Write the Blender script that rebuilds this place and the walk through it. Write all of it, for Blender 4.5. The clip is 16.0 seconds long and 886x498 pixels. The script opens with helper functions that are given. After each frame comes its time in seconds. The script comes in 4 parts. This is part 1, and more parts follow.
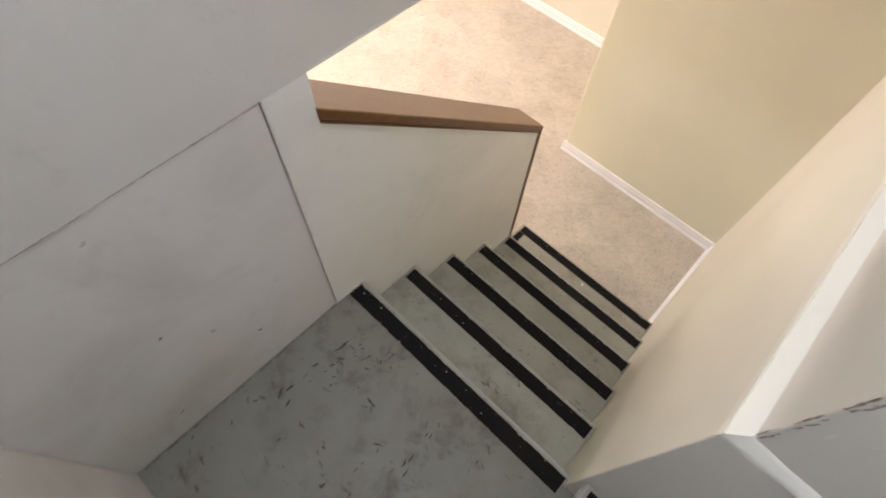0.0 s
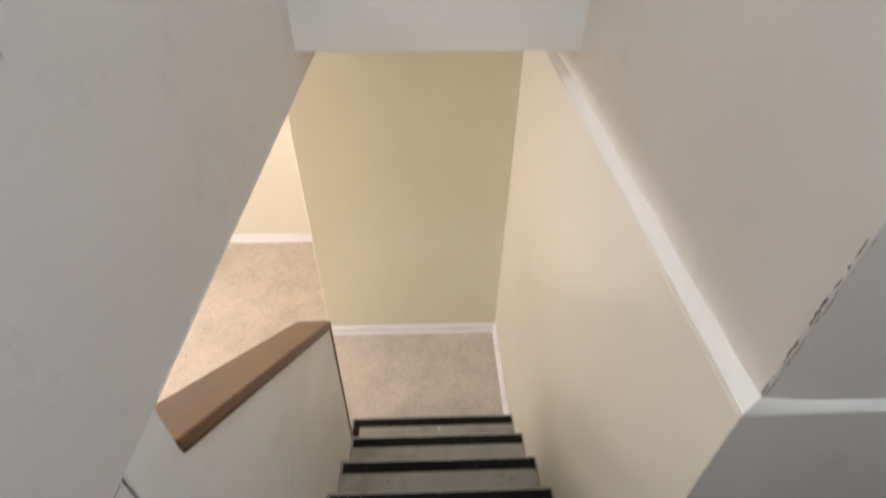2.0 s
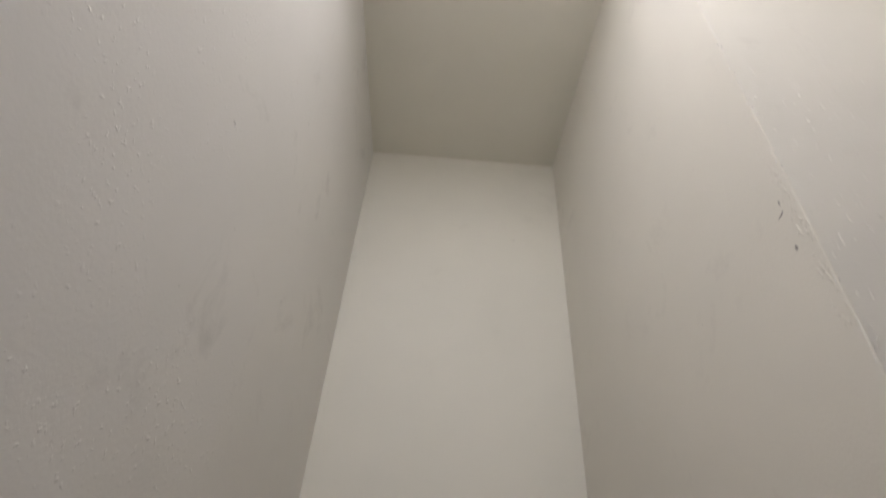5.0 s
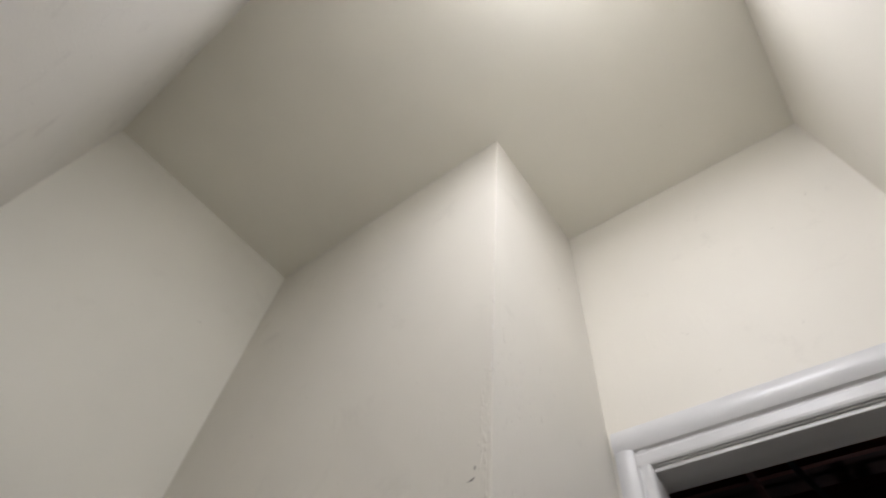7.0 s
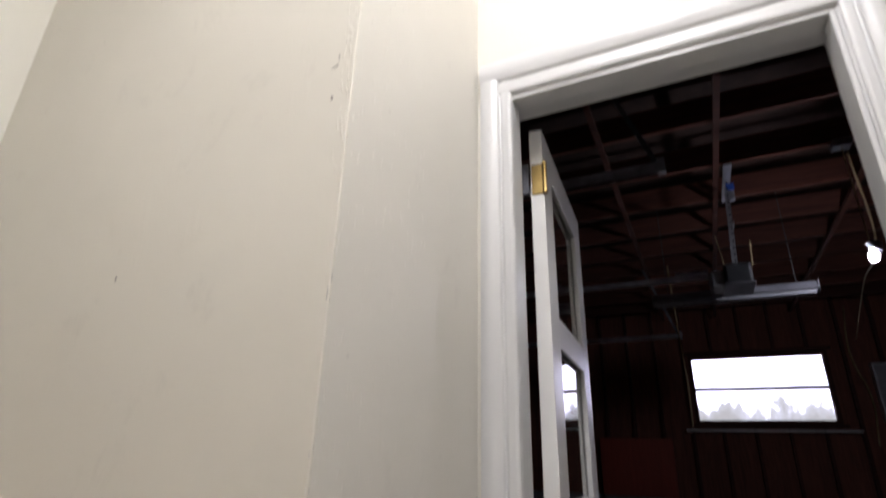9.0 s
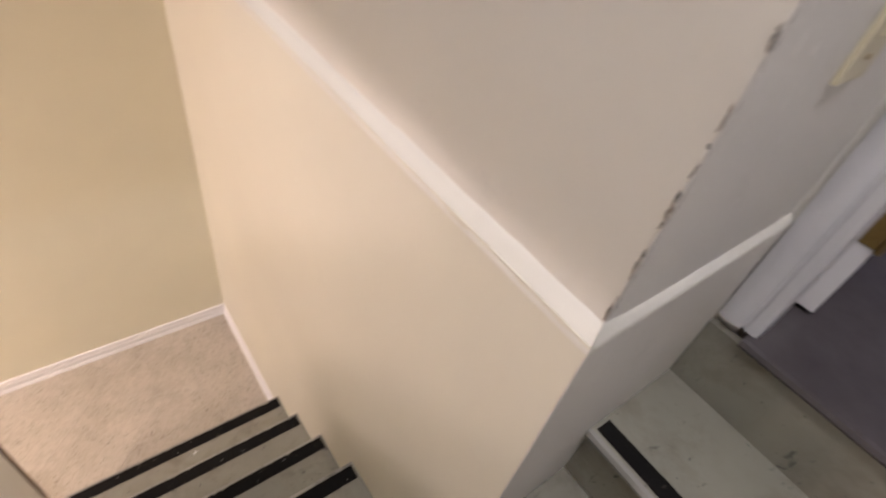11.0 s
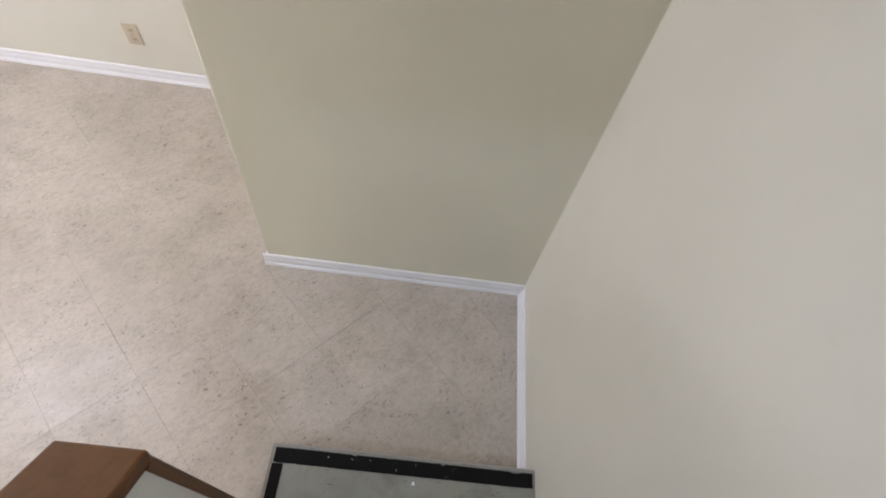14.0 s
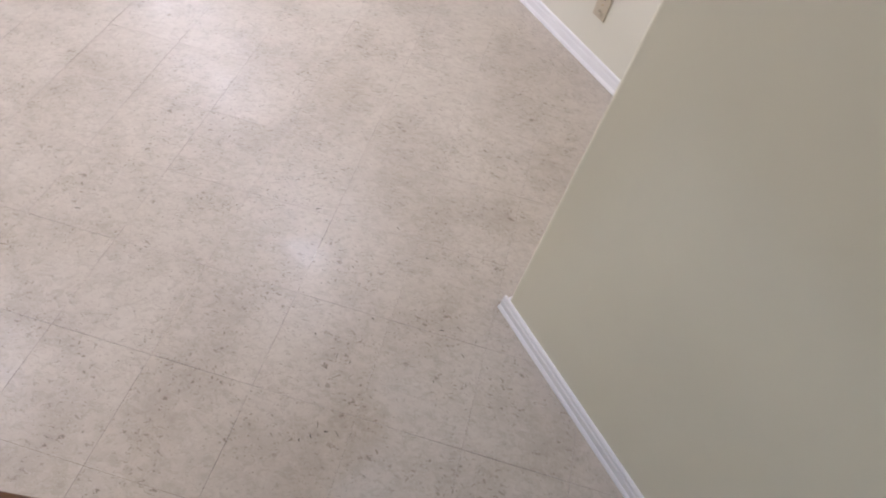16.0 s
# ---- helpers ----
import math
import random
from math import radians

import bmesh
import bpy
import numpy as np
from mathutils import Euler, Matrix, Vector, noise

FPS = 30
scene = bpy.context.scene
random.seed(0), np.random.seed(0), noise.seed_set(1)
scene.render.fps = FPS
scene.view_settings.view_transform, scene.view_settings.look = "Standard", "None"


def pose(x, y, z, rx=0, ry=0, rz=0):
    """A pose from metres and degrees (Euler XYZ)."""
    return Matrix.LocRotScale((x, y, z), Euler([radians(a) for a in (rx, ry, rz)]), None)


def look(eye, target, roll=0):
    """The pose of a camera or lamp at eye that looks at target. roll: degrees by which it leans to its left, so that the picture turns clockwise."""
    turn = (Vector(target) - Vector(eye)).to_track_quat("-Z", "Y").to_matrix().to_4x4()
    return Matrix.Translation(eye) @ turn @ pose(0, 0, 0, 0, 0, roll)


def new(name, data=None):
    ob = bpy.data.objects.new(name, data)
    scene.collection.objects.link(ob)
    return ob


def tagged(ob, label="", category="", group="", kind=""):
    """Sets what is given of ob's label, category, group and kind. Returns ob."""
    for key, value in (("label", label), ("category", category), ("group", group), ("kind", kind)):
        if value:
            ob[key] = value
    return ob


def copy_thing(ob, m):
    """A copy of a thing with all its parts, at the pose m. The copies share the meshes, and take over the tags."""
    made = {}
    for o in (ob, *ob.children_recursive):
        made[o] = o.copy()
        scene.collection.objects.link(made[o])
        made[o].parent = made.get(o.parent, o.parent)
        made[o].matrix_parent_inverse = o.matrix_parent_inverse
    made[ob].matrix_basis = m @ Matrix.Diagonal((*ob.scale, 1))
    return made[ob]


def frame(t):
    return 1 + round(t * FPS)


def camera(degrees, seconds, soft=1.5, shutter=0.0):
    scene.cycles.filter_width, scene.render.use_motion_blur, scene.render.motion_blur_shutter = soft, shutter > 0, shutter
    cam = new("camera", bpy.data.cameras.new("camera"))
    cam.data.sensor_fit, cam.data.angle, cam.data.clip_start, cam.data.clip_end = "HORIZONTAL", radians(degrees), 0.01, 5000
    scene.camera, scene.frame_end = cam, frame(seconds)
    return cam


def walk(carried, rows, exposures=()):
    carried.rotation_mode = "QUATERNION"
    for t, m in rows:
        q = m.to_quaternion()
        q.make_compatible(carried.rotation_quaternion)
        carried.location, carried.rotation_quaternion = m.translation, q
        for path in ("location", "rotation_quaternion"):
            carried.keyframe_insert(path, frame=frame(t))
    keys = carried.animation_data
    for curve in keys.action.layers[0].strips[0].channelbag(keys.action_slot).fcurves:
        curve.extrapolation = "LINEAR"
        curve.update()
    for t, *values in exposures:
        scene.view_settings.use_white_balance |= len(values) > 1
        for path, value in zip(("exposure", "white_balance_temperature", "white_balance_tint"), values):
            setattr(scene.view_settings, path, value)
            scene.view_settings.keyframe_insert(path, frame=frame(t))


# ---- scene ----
# ---------------------------------------------------------------- camera
cam = camera(81.59, 16.0, soft=1.8, shutter=0.3)
PATH = [
    (0, 0.6331, -0.3615, 1.4861, 28.828, -1.790, 43.825),
    (0.5, 0.5248, -0.2878, 1.3382, 28.765, -0.327, 29.358),
    (1, 0.4448, -0.2777, 1.3377, 29.122, 1.220, 10.563),
    (1.5, 0.3910, -0.3548, 1.3812, 35.446, 0.561, -0.262),
    (2, 0.3793, -0.4265, 1.4755, 50.154, -0.382, -1.908),
    (2.2, 0.3996, -0.4273, 1.4983, 57.102, 0.048, -1.370),
    (2.5, 0.3939, -0.4344, 1.5600, 64.957, 0.181, -1.543),
    (3, 0.3945, -0.4696, 1.6037, 79.437, -0.057, -1.005),
    (3.2, 0.3906, -0.4430, 1.5991, 84.223, -0.148, -0.958),
    (5.3, 0.3449, -0.5278, 1.6924, 132.967, -4.411, -4.580),
    (5.5, 0.3635, -0.5253, 1.7288, 135.389, -5.185, -6.135),
    (6, 0.3283, -0.5372, 1.7271, 140.549, -6.474, -18.362),
    (6.5, 0.3251, -0.4523, 1.7499, 145.298, -6.681, -34.901),
    (7, 0.2495, -0.4355, 1.7429, 145.253, -5.326, -52.698),
    (7.5, 0.2317, -0.4927, 1.7261, 143.851, -6.601, -62.787),
    (8, 0.2862, -0.4620, 1.7161, 138.192, -3.784, -67.879),
    (8.5, 0.3085, -0.4662, 1.6648, 126.685, -2.132, -66.101),
    (9, 0.3306, -0.4446, 1.6222, 111.363, -1.424, -63.965),
    (9.3, 0.3499, -0.4260, 1.5849, 100.905, -1.607, -62.857),
    (9.6, 0.3809, -0.3913, 1.5127, 89.909, -2.444, -61.953),
    (9.9, 0.4207, -0.3463, 1.4317, 77.549, -3.685, -60.663),
    (10, 0.4123, -0.3535, 1.4019, 74.652, -3.763, -59.392),
    (10.2, 0.4387, -0.3231, 1.3478, 67.730, -5.077, -57.267),
    (12.3, 0.3470, 0.1484, 1.2826, 35.729, -4.522, -0.758),
    (12.5, 0.3508, 0.2260, 1.2929, 35.839, -3.755, -0.723),
    (13, 0.3784, 0.4403, 1.1076, 32.612, -3.895, 0.332),
    (13.5, 0.3864, 0.6339, 0.9784, 31.452, -2.938, 0.337),
    (14, 0.3480, 0.8045, 0.8057, 31.955, -6.098, 4.678),
    (14.5, 0.3314, 0.9307, 0.6861, 30.128, -4.997, 13.935),
    (15, 0.2680, 1.0447, 0.5062, 28.354, -5.220, 28.118),
    (15.5, 0.2316, 1.1610, 0.3860, 30.513, -4.980, 47.698),
    (16, 0.1378, 1.2350, 0.2871, 31.459, -6.117, 60.058),
]

EXPOSURES = [(0.0, 0.88, 6050, 18), (1.5, 0.85, 5950, 18), (2.0, 0.66, 5950, 19), (2.5, 0.58, 6000, 18), (3.2, 0.45, 6200, 16), (5.3, -0.41, 6700, 21),
             (8.0, -0.49, 6550, 18), (9.0, 0.40, 6700, 19), (10.2, 0.84, 6900, 30), (12.3, 0.43, 5400, 17), (13.0, 0.30, 5200, 14), (14.5, 0.17, 5000, 14), (16.0, 0.08, 5000, 17)]
walk(cam, [(t, pose(*p)) for t, *p in PATH], EXPOSURES)

# ---------------------------------------------------------------- plan, in metres
W, WU = 0.824, 0.848          # right wall of the stairs: below and above its ledge
YB, YC = -0.030, -0.019       # end face of that wall: below and above the ledge
LEDGE = 0.830
DW, BACK = 1.362, -0.859      # wall with the garage door, back wall of the landing
TOP = 3.483                   # ceiling of the landing
HEAD, HEADZ = 1.117, 0.951    # wall above the stairs and its lower edge
BEAM = 0.853                  # lower edge of the left wall over the rail
RISE, RUN = 0.198, 0.225
LOW = -6 * RISE               # floor of the lower room
FRONT, FRONTX, FAR = 1.891, -0.285, 2.903
LOWCEIL = 0.965
SILL = 3 * RISE               # garage floor
GFAR, GLEFT, GRIGHT, GTOP = 9.3, 4.2, -3.2, 3.95

# ---------------------------------------------------------------- light
world = bpy.data.worlds.new("world")
scene.world = world
world.use_nodes = True
wn, wl = world.node_tree.nodes, world.node_tree.links
sky = wn.new("ShaderNodeTexSky")
sky.sky_type, sky.sun_disc = "NISHITA", False
sky.sun_elevation, sky.sun_rotation = radians(35), radians(120)
wl.new(sky.outputs[0], wn["Background"].inputs[0])
wn["Background"].inputs[1].default_value = 0.1


def lamp(name, kind, place, energy, colour, size, target=None):
    data = bpy.data.lights.new(name, kind)
    data.energy, data.color = energy, colour
    if kind == "AREA":
        data.shape, data.size = "DISK", size
    else:
        data.shadow_soft_size = size
    ob = new(name, data)
    ob.matrix_world = look(place, target) if target else Matrix.Translation(place)
    return ob


COOL, WARM = (0.89, 0.95, 0.98), (1.0, 0.865, 0.78)
# added fill light, standing in for a torch carried across the landing
LANDING_FILL = (0.37, -0.49, 3.433)
lamp("landing_bulb", "AREA", LANDING_FILL, 17.0, COOL, 0.24, (0.37, -0.49, 0))
lamp("landing_side_glow", "POINT", (0.37, -0.49, 3.33), 3.5, COOL, 0.05)
ROOM_LAMPS = [(-2.0, 1.70), (-4.0, 1.75), (-5.8, 1.6), (-2.2, -0.6)]
for px, py in ROOM_LAMPS:
    lamp("room_bulb", "POINT", (px, py, LOWCEIL - 0.17), 47, WARM, 0.16)
BULB = (4.23, -1.53, 2.85)
lamp("garage_bulb_light", "POINT", BULB, 16, (0.84, 0.90, 1.0), 0.04)


# ---------------------------------------------------------------- materials
def node_material(name, rough=0.6, metal=0.0, spec=0.5):
    m = bpy.data.materials.new(name)
    m.use_nodes = True
    b = m.node_tree.nodes["Principled BSDF"]
    b.inputs["Roughness"].default_value, b.inputs["Metallic"].default_value = rough, metal
    b.inputs["Specular IOR Level"].default_value = spec
    return m, m.node_tree.nodes, m.node_tree.links, b


def place_of(n, l, scale=(1, 1, 1)):
    geo, mp = n.new("ShaderNodeNewGeometry"), n.new("ShaderNodeMapping")
    mp.inputs["Scale"].default_value = scale
    l.new(geo.outputs["Position"], mp.inputs["Vector"])
    return mp.outputs["Vector"]


def noise_of(n, l, vec, scale, detail=4, rough=0.55, dist=0.0):
    t = n.new("ShaderNodeTexNoise")
    t.inputs["Scale"].default_value, t.inputs["Detail"].default_value = scale, detail
    t.inputs["Roughness"].default_value, t.inputs["Distortion"].default_value = rough, dist
    l.new(vec, t.inputs["Vector"])
    return t.outputs["Fac"]


def ramp(n, l, fac, stops):
    r = n.new("ShaderNodeValToRGB")
    e = r.color_ramp.elements
    while len(e) < len(stops):
        e.new(0.5)
    for k, (p, c) in enumerate(stops):
        e[k].position = p
        e[k].color = (*c, 1) if len(c) == 3 else c
    l.new(fac, r.inputs["Fac"])
    return r.outputs["Color"]


def mix(n, l, fac, a, b, mode="MIX"):
    m = n.new("ShaderNodeMix")
    m.data_type, m.blend_type = "RGBA", mode
    if isinstance(fac, (int, float)):
        m.inputs[0].default_value = fac
    else:
        l.new(fac, m.inputs[0])
    for k, v in ((6, a), (7, b)):
        if isinstance(v, tuple):
            m.inputs[k].default_value = (*v, 1)
        else:
            l.new(v, m.inputs[k])
    return m.outputs[2]


def bump(n, l, b, height, strength, distance=0.004, normal=None):
    k = n.new("ShaderNodeBump")
    k.inputs["Strength"].default_value, k.inputs["Distance"].default_value = strength, distance
    l.new(height, k.inputs["Height"])
    if normal is not None:
        l.new(normal, k.inputs["Normal"])
    l.new(k.outputs["Normal"], b.inputs["Normal"])
    return k.outputs["Normal"]


def grey(v):
    return (v, v, v)


def wall_paint(name, colour, dirt=(0.30, 0.27, 0.24), amount=0.5, rough=0.55, relief=0.35, strokes=(1, 1, 0.22), soiled=0.0):
    m, n, l, b = node_material(name, rough, 0, 0.35)
    v, vs = place_of(n, l), place_of(n, l, strokes)
    broad = noise_of(n, l, v, 1.3, 3)
    tone = ramp(n, l, broad, [(0.3, tuple(c * 0.95 for c in colour)), (0.7, tuple(min(1, c * 1.03) for c in colour))])
    smudge = ramp(n, l, noise_of(n, l, v, 5.5, 6, 0.7, 0.4), [(0.60, grey(0)), (0.82, grey(amount))])
    spots = ramp(n, l, noise_of(n, l, v, 27, 3, 0.5, 0.3), [(0.735, grey(0)), (0.79, grey(min(1, amount * 1.3)))])
    both = mix(n, l, 1.0, smudge, spots, "ADD")
    if soiled:
        patches = ramp(n, l, noise_of(n, l, v, 3.0, 4, 0.6, 0.6), [(0.46, grey(0)), (0.72, grey(soiled))])
        tone = mix(n, l, patches, tone, (0.33, 0.30, 0.25))
    l.new(mix(n, l, both, tone, dirt), b.inputs["Base Color"])
    fine = noise_of(n, l, v, 170, 3)
    lumps = ramp(n, l, noise_of(n, l, vs, 30, 3, 0.5), [(0.60, grey(0)), (0.72, grey(1))])
    nb = bump(n, l, b, fine, relief * 0.5, 0.0015)
    bump(n, l, b, lumps, relief * 0.6, 0.0015, nb)
    return m


def blistered_paint(name, colour):
    m, n, l, b = node_material(name, 0.5, 0, 0.4)
    v = place_of(n, l)
    tone = ramp(n, l, noise_of(n, l, v, 1.5, 4), [(0.3, tuple(c * 0.94 for c in colour)), (0.7, colour)])
    smudge = ramp(n, l, noise_of(n, l, v, 4.5, 6, 0.7, 0.4), [(0.58, grey(0)), (0.85, grey(0.45))])
    spots = ramp(n, l, noise_of(n, l, v, 22, 3, 0.5, 0.3), [(0.74, grey(0)), (0.79, grey(0.6))])
    l.new(mix(n, l, mix(n, l, 1.0, smudge, spots, "ADD"), tone, (0.27, 0.25, 0.23)), b.inputs["Base Color"])
    chips = ramp(n, l, noise_of(n, l, v, 95, 2, 0.5, 0.2), [(0.62, grey(0)), (0.74, grey(1))])
    patch = ramp(n, l, noise_of(n, l, v, 6, 3), [(0.4, grey(0)), (0.6, grey(1))])
    h = mix(n, l, 1.0, chips, patch, "MULTIPLY")
    nb = bump(n, l, b, noise_of(n, l, v, 140, 3), 0.2, 0.0015)
    bump(n, l, b, h, 0.5, 0.0016, nb)
    return m


def stair_paint(name, colour=(0.21, 0.208, 0.182), worn=0.35):
    m, n, l, b = node_material(name, 0.5, 0, 0.45)
    v = place_of(n, l)
    tone = ramp(n, l, noise_of(n, l, v, 4, 4), [(0.3, tuple(c * 0.86 for c in colour)), (0.7, tuple(c * 1.1 for c in colour))])
    tan = ramp(n, l, noise_of(n, l, v, 6, 5, 0.65, 0.3), [(0.48, grey(0)), (0.70, grey(0.6))])
    c1 = mix(n, l, tan, tone, (0.15, 0.125, 0.088))
    streak = noise_of(n, l, place_of(n, l, (1, 2.6, 1)), 16, 5, 0.6, 1.2)
    scuff = ramp(n, l, streak, [(0.64, grey(0)), (0.70, grey(0.7))])
    specks = ramp(n, l, noise_of(n, l, v, 75, 2), [(0.74, grey(0)), (0.78, grey(0.8))])
    c2 = mix(n, l, mix(n, l, 1.0, scuff, specks, "ADD"), c1, (0.045, 0.043, 0.04))
    stain = ramp(n, l, noise_of(n, l, v, 11, 7, 0.75, 0.3), [(0.50, grey(0)), (0.66, grey(worn))])
    blot = ramp(n, l, noise_of(n, l, v, 2.6, 3), [(0.42, grey(0)), (0.60, grey(1))])
    c3 = mix(n, l, mix(n, l, 1.0, stain, blot, "MULTIPLY"), c2, (0.075, 0.058, 0.04))
    l.new(c3, b.inputs["Base Color"])
    l.new(ramp(n, l, noise_of(n, l, v, 18, 4), [(0.3, grey(0.42)), (0.7, grey(0.66))]), b.inputs["Roughness"])
    bump(n, l, b, noise_of(n, l, v, 110, 4), 0.25, 0.002)
    return m


def grip(name):
    m, n, l, b = node_material(name, 0.9, 0, 0.08)
    v = place_of(n, l)
    worn = ramp(n, l, noise_of(n, l, v, 38, 5, 0.7), [(0.62, (0.012, 0.011, 0.010)), (0.74, (0.075, 0.065, 0.05))])
    l.new(worn, b.inputs["Base Color"])
    bump(n, l, b, noise_of(n, l, v, 700, 2), 0.5, 0.001)
    return m


def vinyl(name):
    m, n, l, b = node_material(name, 0.4, 0, 0.4)
    tc, spin = n.new("ShaderNodeTexCoord"), n.new("ShaderNodeMapping")
    info = n.new("ShaderNodeObjectInfo")
    shift = n.new("ShaderNodeVectorMath")
    shift.operation = "SCALE"
    shift.inputs[0].default_value = (17.0, 9.0, 3.0)
    l.new(info.outputs["Random"], shift.inputs["Scale"])
    l.new(tc.outputs["Object"], spin.inputs["Vector"])
    l.new(shift.outputs[0], spin.inputs["Location"])
    v, o = place_of(n, l), spin.outputs["Vector"]
    grain = n.new("ShaderNodeMapping")
    grain.inputs["Scale"].default_value = (1, 1.5, 1)
    l.new(o, grain.inputs["Vector"])
    g = grain.outputs["Vector"]
    base = ramp(n, l, noise_of(n, l, v, 2.2, 3), [(0.3, (0.475, 0.425, 0.345)), (0.7, (0.54, 0.487, 0.405))])
    base = mix(n, l, 1.0, base, ramp(n, l, info.outputs["Random"], [(0, grey(0.985)), (1, grey(1.015))]), "MULTIPLY")
    cloud = ramp(n, l, noise_of(n, l, g, 13, 6, 0.75, 0.5), [(0.43, grey(0)), (0.60, grey(0.26))])
    c1 = mix(n, l, cloud, base, (0.35, 0.305, 0.24))
    swirl = ramp(n, l, noise_of(n, l, g, 34, 5, 0.7, 0.9), [(0.48, grey(0)), (0.62, grey(0.35))])
    c1 = mix(n, l, swirl, c1, (0.31, 0.265, 0.20))
    pale = ramp(n, l, noise_of(n, l, g, 50, 4, 0.7, 0.6), [(0.54, grey(0)), (0.64, grey(0.32))])
    c2 = mix(n, l, pale, c1, (0.57, 0.525, 0.45))
    dense = ramp(n, l, noise_of(n, l, v, 7, 4, 0.6), [(0.42, grey(0.15)), (0.62, grey(1))])
    nick = ramp(n, l, noise_of(n, l, g, 62, 3, 0.55, 0.8), [(0.61, grey(0)), (0.66, grey(0.70))])
    c3 = mix(n, l, mix(n, l, 1.0, nick, dense, "MULTIPLY"), c2, (0.14, 0.105, 0.065))
    dots = ramp(n, l, noise_of(n, l, v, 100, 2), [(0.71, grey(0)), (0.74, grey(0.6))])
    c4 = mix(n, l, dots, c3, (0.08, 0.065, 0.05))
    grime = ramp(n, l, noise_of(n, l, v, 3.5, 6, 0.7), [(0.45, grey(0)), (0.70, grey(0.38))])
    l.new(mix(n, l, grime, c4, (0.25, 0.21, 0.16)), b.inputs["Base Color"])
    l.new(ramp(n, l, noise_of(n, l, v, 9, 5, 0.65), [(0.3, grey(0.27)), (0.7, grey(0.50))]), b.inputs["Roughness"])
    nb = bump(n, l, b, noise_of(n, l, v, 22, 5), 0.16, 0.002)
    bump(n, l, b, noise_of(n, l, g, 90, 4, 0.6, 0.5), 0.12, 0.001, nb)
    return m


def plain(name, colour, rough=0.5, metal=0.0, vary=0.1, scale=12, relief=0.1, spec=0.5):
    m, n, l, b = node_material(name, rough, metal, spec)
    v = place_of(n, l)
    l.new(ramp(n, l, noise_of(n, l, v, scale, 5, 0.6),
               [(0.3, tuple(c * (1 - vary) for c in colour)), (0.7, tuple(min(1, c * (1 + vary)) for c in colour))]), b.inputs["Base Color"])
    if relief:
        bump(n, l, b, noise_of(n, l, v, scale * 8, 3), relief, 0.002)
    return m


def timber(name, dark, light, axis=(1, 0.06, 1), rough=0.4, scale=70, per_piece=0.0):
    m, n, l, b = node_material(name, rough, 0, 0.45)
    v = place_of(n, l, axis)
    c = ramp(n, l, noise_of(n, l, v, scale, 5, 0.6, 0.6), [(0.3, dark), (0.7, light)])
    c = mix(n, l, 0.35, c, ramp(n, l, noise_of(n, l, v, scale * 0.2, 3), [(0.3, dark), (0.7, light)]))
    if per_piece:
        info = n.new("ShaderNodeObjectInfo")
        c = mix(n, l, 1.0, c, ramp(n, l, info.outputs["Random"], [(0, grey(1 - per_piece)), (1, grey(1 + per_piece))]), "MULTIPLY")
    l.new(c, b.inputs["Base Color"])
    bump(n, l, b, noise_of(n, l, v, scale * 2, 3), 0.15, 0.001)
    return m


def glow(name, colour, strength):
    m = bpy.data.materials.new(name)
    m.use_nodes = True
    n, l = m.node_tree.nodes, m.node_tree.links
    n.remove(n["Principled BSDF"])
    e = n.new("ShaderNodeEmission")
    e.inputs[0].default_value, e.inputs[1].default_value = (*colour, 1), strength
    l.new(e.outputs[0], n["Material Output"].inputs[0])
    return m


def concrete(name):
    m, n, l, b = node_material(name, 0.3, 0, 0.5)
    v = place_of(n, l)
    c = ramp(n, l, noise_of(n, l, v, 1.4, 6, 0.65), [(0.3, (0.058, 0.050, 0.050)), (0.7, (0.108, 0.095, 0.094))])
    dark = ramp(n, l, noise_of(n, l, v, 3.5, 6, 0.7, 0.5), [(0.45, grey(0)), (0.90, grey(0.5))])
    l.new(mix(n, l, dark, c, (0.04, 0.036, 0.034)), b.inputs["Base Color"])
    l.new(ramp(n, l, noise_of(n, l, v, 6, 6, 0.7, 0.4), [(0.30, grey(0.14)), (0.70, grey(0.27))]), b.inputs["Roughness"])
    bump(n, l, b, noise_of(n, l, v, 14, 4, 0.5), 0.09, 0.003)
    return m


def window_view(name):
    m = bpy.data.materials.new(name)
    m.use_nodes = True
    n, l = m.node_tree.nodes, m.node_tree.links
    n.remove(n["Principled BSDF"])
    e = n.new("ShaderNodeEmission")
    v = place_of(n, l)
    sep = n.new("ShaderNodeSeparateXYZ")
    l.new(v, sep.inputs[0])
    shape = n.new("ShaderNodeMath")
    shape.operation = "MULTIPLY_ADD"
    shape.inputs[1].default_value, shape.inputs[2].default_value = 0.75, -0.20
    l.new(noise_of(n, l, place_of(n, l, (1, 1, 0.5)), 2.4, 5, 0.7), shape.inputs[0])
    low = n.new("ShaderNodeMath")
    low.operation = "SUBTRACT"
    l.new(shape.outputs[0], low.inputs[0])
    ht = n.new("ShaderNodeMapRange")
    ht.inputs[1].default_value, ht.inputs[2].default_value = 2.2, 4.4
    l.new(sep.outputs["Z"], ht.inputs[0])
    l.new(ht.outputs[0], low.inputs[1])
    c = ramp(n, l, low.outputs[0], [(0.0, (0.70, 0.73, 1)), (0.04, (0.135, 0.145, 0.17)), (0.16, (0.095, 0.10, 0.105))])
    l.new(c, e.inputs[0])
    e.inputs[1].default_value = 5.5
    l.new(e.outputs[0], n["Material Output"].inputs[0])
    return m


